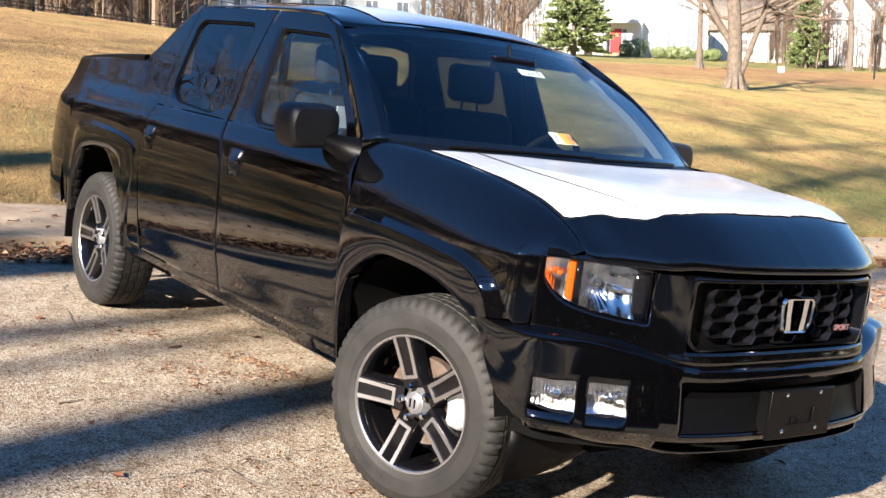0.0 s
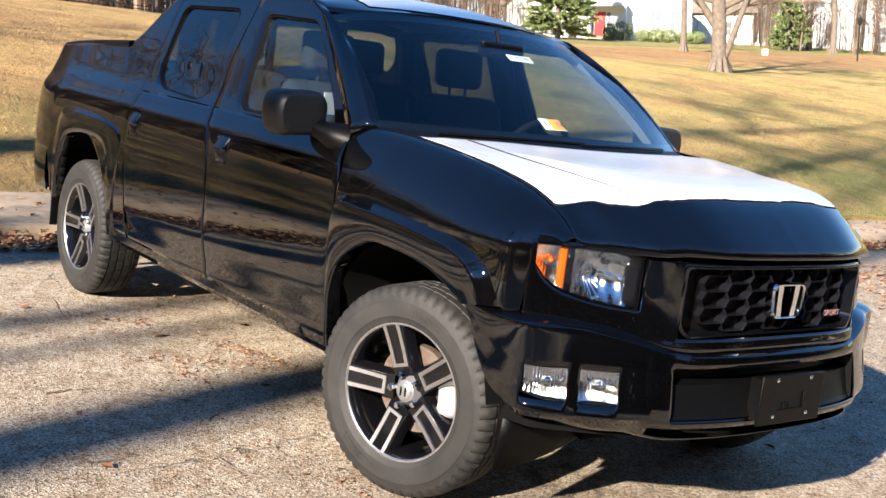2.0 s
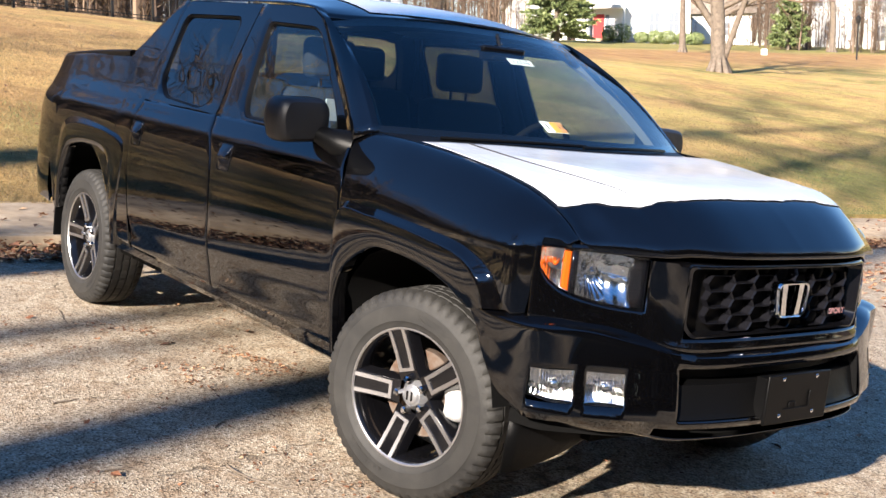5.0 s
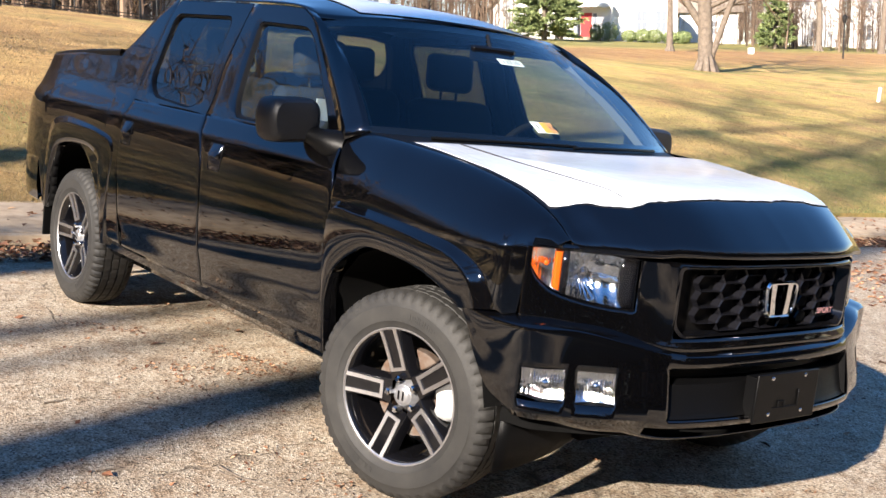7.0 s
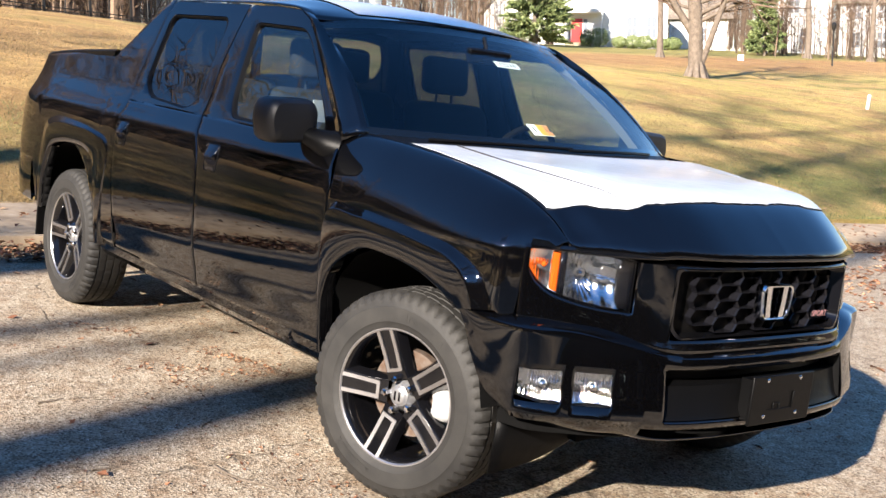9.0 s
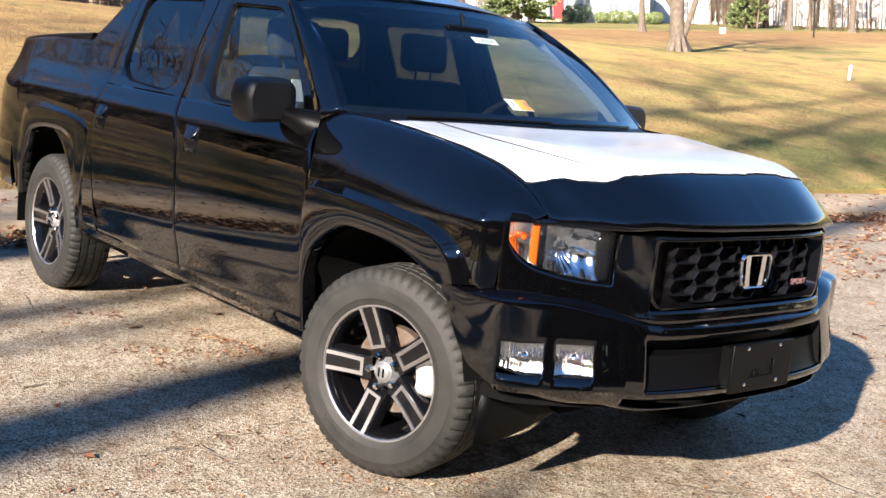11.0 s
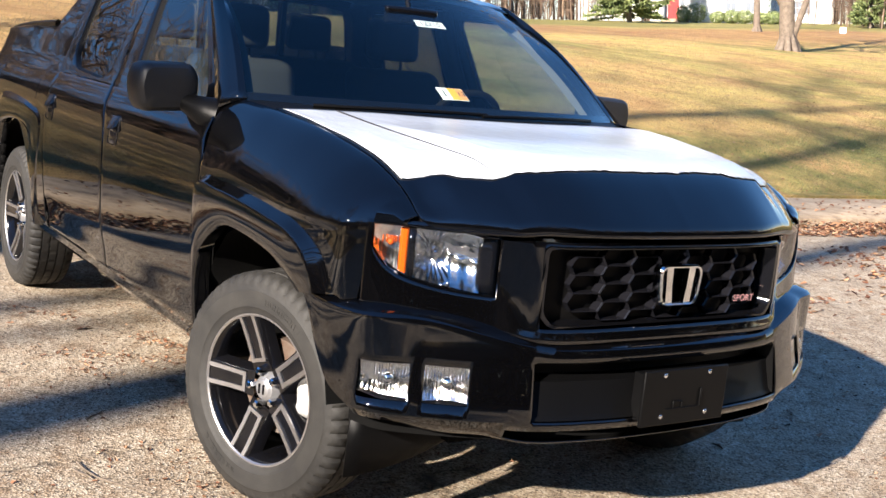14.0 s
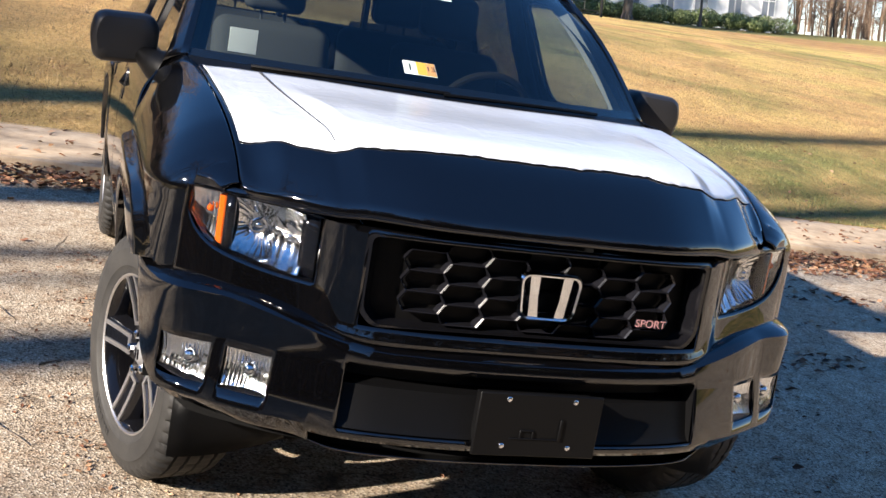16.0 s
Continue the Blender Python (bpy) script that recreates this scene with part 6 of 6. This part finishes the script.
for k, p in enumerate(spots):
    z = land(p.x, p.y)
    bm = bmesh.new()
    box(bm, (p.x - 0.035, p.y - 0.035, z - 0.3), (p.x + 0.035, p.y + 0.035, z + 1.5))
    bmesh.ops.create_uvsphere(bm, u_segments=8, v_segments=6, radius=0.05, matrix=Matrix.Translation((p.x, p.y, z + 1.52)))
    part("post", bm, iron_fence, fence)
    if k + 1 < n_posts:
        q = spots[k + 1]
        zq = land(q.x, q.y)
        for hz in (0.10, 0.20, 1.15, 1.38):
            bm = bmesh.new()
            tube(bm, [(p.x, p.y, z + hz), (q.x, q.y, zq + hz)], 0.02, 4)
            part("rail", bm, iron_fence, fence)
        m = p.lerp(q, 0.45)
        bm = bmesh.new()
        tube(bm, [(m.x, m.y, land(m.x, m.y)), (m.x, m.y, land(m.x, m.y) + 1.4)], 0.014, 6)
        part("picket", bm, iron_fence, fence)

# lamp post, white stake and white box on the far lawn
lamp_x, lamp_y = -38.9, 61.4
lamp = tagged(empty("street_lamp", pose(lamp_x, lamp_y, land(lamp_x, lamp_y))), "black post lamp beside the far drive", "street lamp")
bm = bmesh.new()
tube(bm, [(0, 0, -0.2), (0, 0, 0.3), (0, 0, 2.2)], [0.07, 0.05, 0.04], 10)
part("post", bm, iron_fence, lamp)
bm = bmesh.new()
tube(bm, [(0, 0, 2.2), (0, 0, 2.3), (0, 0, 2.6), (0, 0, 2.75)], [0.06, 0.13, 0.17, 0.03], 8)
part("lantern", bm, iron_fence, lamp)
stake = tagged(part("marker_stake", slab(-0.04, 0.04, -0.04, 0.04, -0.2, 0.45, 0.008), siding), "short white marker stake in the lawn", "stake")
stake.matrix_basis = pose(-15.77, 27.87, land(-15.77, 27.87), 0, 6, 0)
white = tagged(part("utility_box", slab(-0.2, 0.2, -0.18, 0.18, -0.2, 0.36, 0.05), siding), "small white utility box on the far bank", "utility box")
white.matrix_basis = pose(-44.2, 59.1, land(-44.2, 59.1), 0, 0, 40)


# fallen leaves and dry grass
def leaf_litter(name, label, seed, spots, size=1.0):
    rng = random.Random(seed)
    verts, faces = [], []
    for x, y, z, lift in spots(rng):
        s = rng.uniform(0.025, 0.055) * size
        a, b = rng.uniform(0, 6.3), rng.uniform(-0.5, 0.5)
        m = Matrix.Translation((x, y, z + lift)) @ Matrix.Rotation(a, 4, "Z") @ Matrix.Rotation(b, 4, "X") @ Matrix.Rotation(rng.uniform(-0.4, 0.4), 4, "Y")
        k = len(verts)
        c = rng.uniform(0.1, 0.5)
        verts.extend(m @ Vector(p) for p in ((-s, 0, 0), (-s * 0.2, -s * 0.6, s * c), (s, 0, s * 0.2), (-s * 0.2, s * 0.6, s * c)))
        faces.extend(((k, k + 1, k + 2), (k, k + 2, k + 3)))
    return tagged(from_lists(name, verts, faces, leaf_m), label, "leaves", kind="stuff")


def gutter_spots(g):
    for _ in range(9500):
        y = g.uniform(-4, 16)
        u = g.random() ** 1.4
        wide = 0.42 + 0.25 * noise.noise((y * 0.6, 7, 0))
        p = SLOPE @ Vector((KERB + 0.02 + u * wide, y, (1 - u) * 0.07 * g.random()))
        yield p.x, p.y, p.z, 0.008


def road_spots(g):
    for _ in range(420):
        p = SLOPE @ Vector((g.uniform(KERB, 3.0), g.uniform(-5, 12), 0))
        yield p.x, p.y, p.z, 0.004
    for _ in range(6500):
        y = g.uniform(2.5, 16)
        x = KERB + 0.4 + 3.0 * g.random() ** 1.5
        if noise.noise((x * 2.2, y * 0.35, 4)) > 0.05:
            p = SLOPE @ Vector((x, y, 0))
            yield p.x, p.y, p.z, 0.004
    for _ in range(700):
        p = SLOPE @ Vector((KERB - 0.1 - 1.3 * g.random(), g.uniform(-5, 16), 0.11))
        yield p.x, p.y, p.z, 0.004


def lawn_spots(g):
    for _ in range(5000):
        x, y = -6.1 - 22 * g.random() ** 1.6, g.uniform(-5, 34)
        if noise.noise((x * 0.15, y * 0.15, 9)) + g.uniform(-0.4, 0.4) > 0:
            yield x, y, land(x, y) + 0.10 * noise.noise((x * 0.17, y * 0.17, 0)), 0.03


leaf_litter("leaf_pile", "brown fallen leaves heaped in the gutter", 1, gutter_spots, 0.72)
def crumb_spots(g):
    for _ in range(5600):
        p = SLOPE @ Vector((g.uniform(-3.6, 2.6), g.uniform(-3.4, 3.5), 0))
        if noise.noise((p.x * 1.5, p.y * 1.5, 11)) + g.uniform(-0.3, 0.3) > 0:
            yield p.x, p.y, p.z, 0.002
    for a, b, n in (((-2.62, -1.1), (-2.3, -0.8), 70), ((-2.0, -0.62), (-1.45, -0.45), 150), ((-1.78, -1.1), (-1.45, -0.47), 120), ((-1.7, -0.95), (-1.3, -1.0), 50), ((-0.3, -1.05), (0.1, -1.0), 50), ((-3.2, -1.9), (-2.6, -1.6), 60)):
        for _ in range(n):
            u = g.random()
            q = SLOPE @ Vector((a[0] + (b[0] - a[0]) * u + g.gauss(0, 0.05), a[1] + (b[1] - a[1]) * u + g.gauss(0, 0.05), 0))
            yield q.x, q.y, q.z, 0.003


leaf_litter("leaf_crumbs", "crumbled dark leaf bits on the asphalt", 7, crumb_spots, 0.25)
leaf_litter("leaf_scatter", "single brown leaves on road and walk", 2, road_spots, 0.72)
leaf_litter("leaf_scatter", "brown fallen leaves strewn over the lawn", 3, lawn_spots, 0.6)

rng = random.Random(12)
straw_lists, lush_lists = ([], []), ([], [])
for _ in range(110000):
    x, y = -6.0 - 13 * rng.random() ** 1.7, rng.uniform(-5, 26)
    z = land(x, y) + 0.10 * noise.noise((x * 0.17, y * 0.17, 0))
    h = rng.uniform(0.02, 0.05)
    a = rng.uniform(0, 6.3)
    w = Vector((math.cos(a), math.sin(a), 0)) * 0.005
    lean = Vector((rng.uniform(-1, 1), rng.uniform(-1, 1), 0)) * h * 0.8
    lush = (0.45 + 0.55 * ss(4.5, 6.5, y)) * ss(-9.6, -8.0, x) + 0.8 * noise.noise((x * 0.5, y * 0.25, 2)) > 0.5
    verts, faces = lush_lists if lush else straw_lists
    k = len(verts)
    b = Vector((x, y, z - 0.01))
    verts.extend((b - w, b + w, b + lean + Vector((0, 0, h))))
    faces.append((k, k + 1, k + 2))
tagged(from_lists("dry_grass", *straw_lists, blade_m), "straw-coloured dormant grass blades", "grass", kind="stuff")
tagged(from_lists("green_grass", *lush_lists, lush_m), "short green grass in patches on the lawn", "grass", kind="stuff")


# twigs and pebbles on the road
def litter_twig(p, turn, length, r, seed):
    pts = [Vector((length * (u - 0.5), 0.06 * length * math.sin(u * 5 + seed), 0)) for u in np.linspace(0, 1, 6)]
    bm = bmesh.new()
    tube(bm, pts, [r * (1 - 0.6 * k / 5) for k in range(6)], 5)
    tube(bm, [pts[2], pts[2] + Vector((0.12, 0.10, 0.0)) * length], [r * 0.6, r * 0.3], 4)
    ob = tagged(part("twig", bm, bark), "thin dry twig lying on the asphalt", "twig", "twigs on the road")
    ob.matrix_basis = SLOPE @ pose(p[0], p[1], r, 0, 0, turn)


for k, (x, y, turn, ln) in enumerate(((-1.50, -1.36, 35, 0.22), (-1.35, -1.62, 110, 0.12), (-2.0, -1.75, 20, 0.2), (0.15, -1.75, 60, 0.35), (-0.35, -1.35, 15, 0.1), (-0.55, -1.7, 75, 0.12), (1.0, -1.55, 100, 0.3), (-0.9, -1.15, 140, 0.12), (0.35, -1.3, 70, 0.15), (-0.285, -1.285, 21, 0.36))):
    litter_twig((x, y), turn, ln, 0.0045, k)
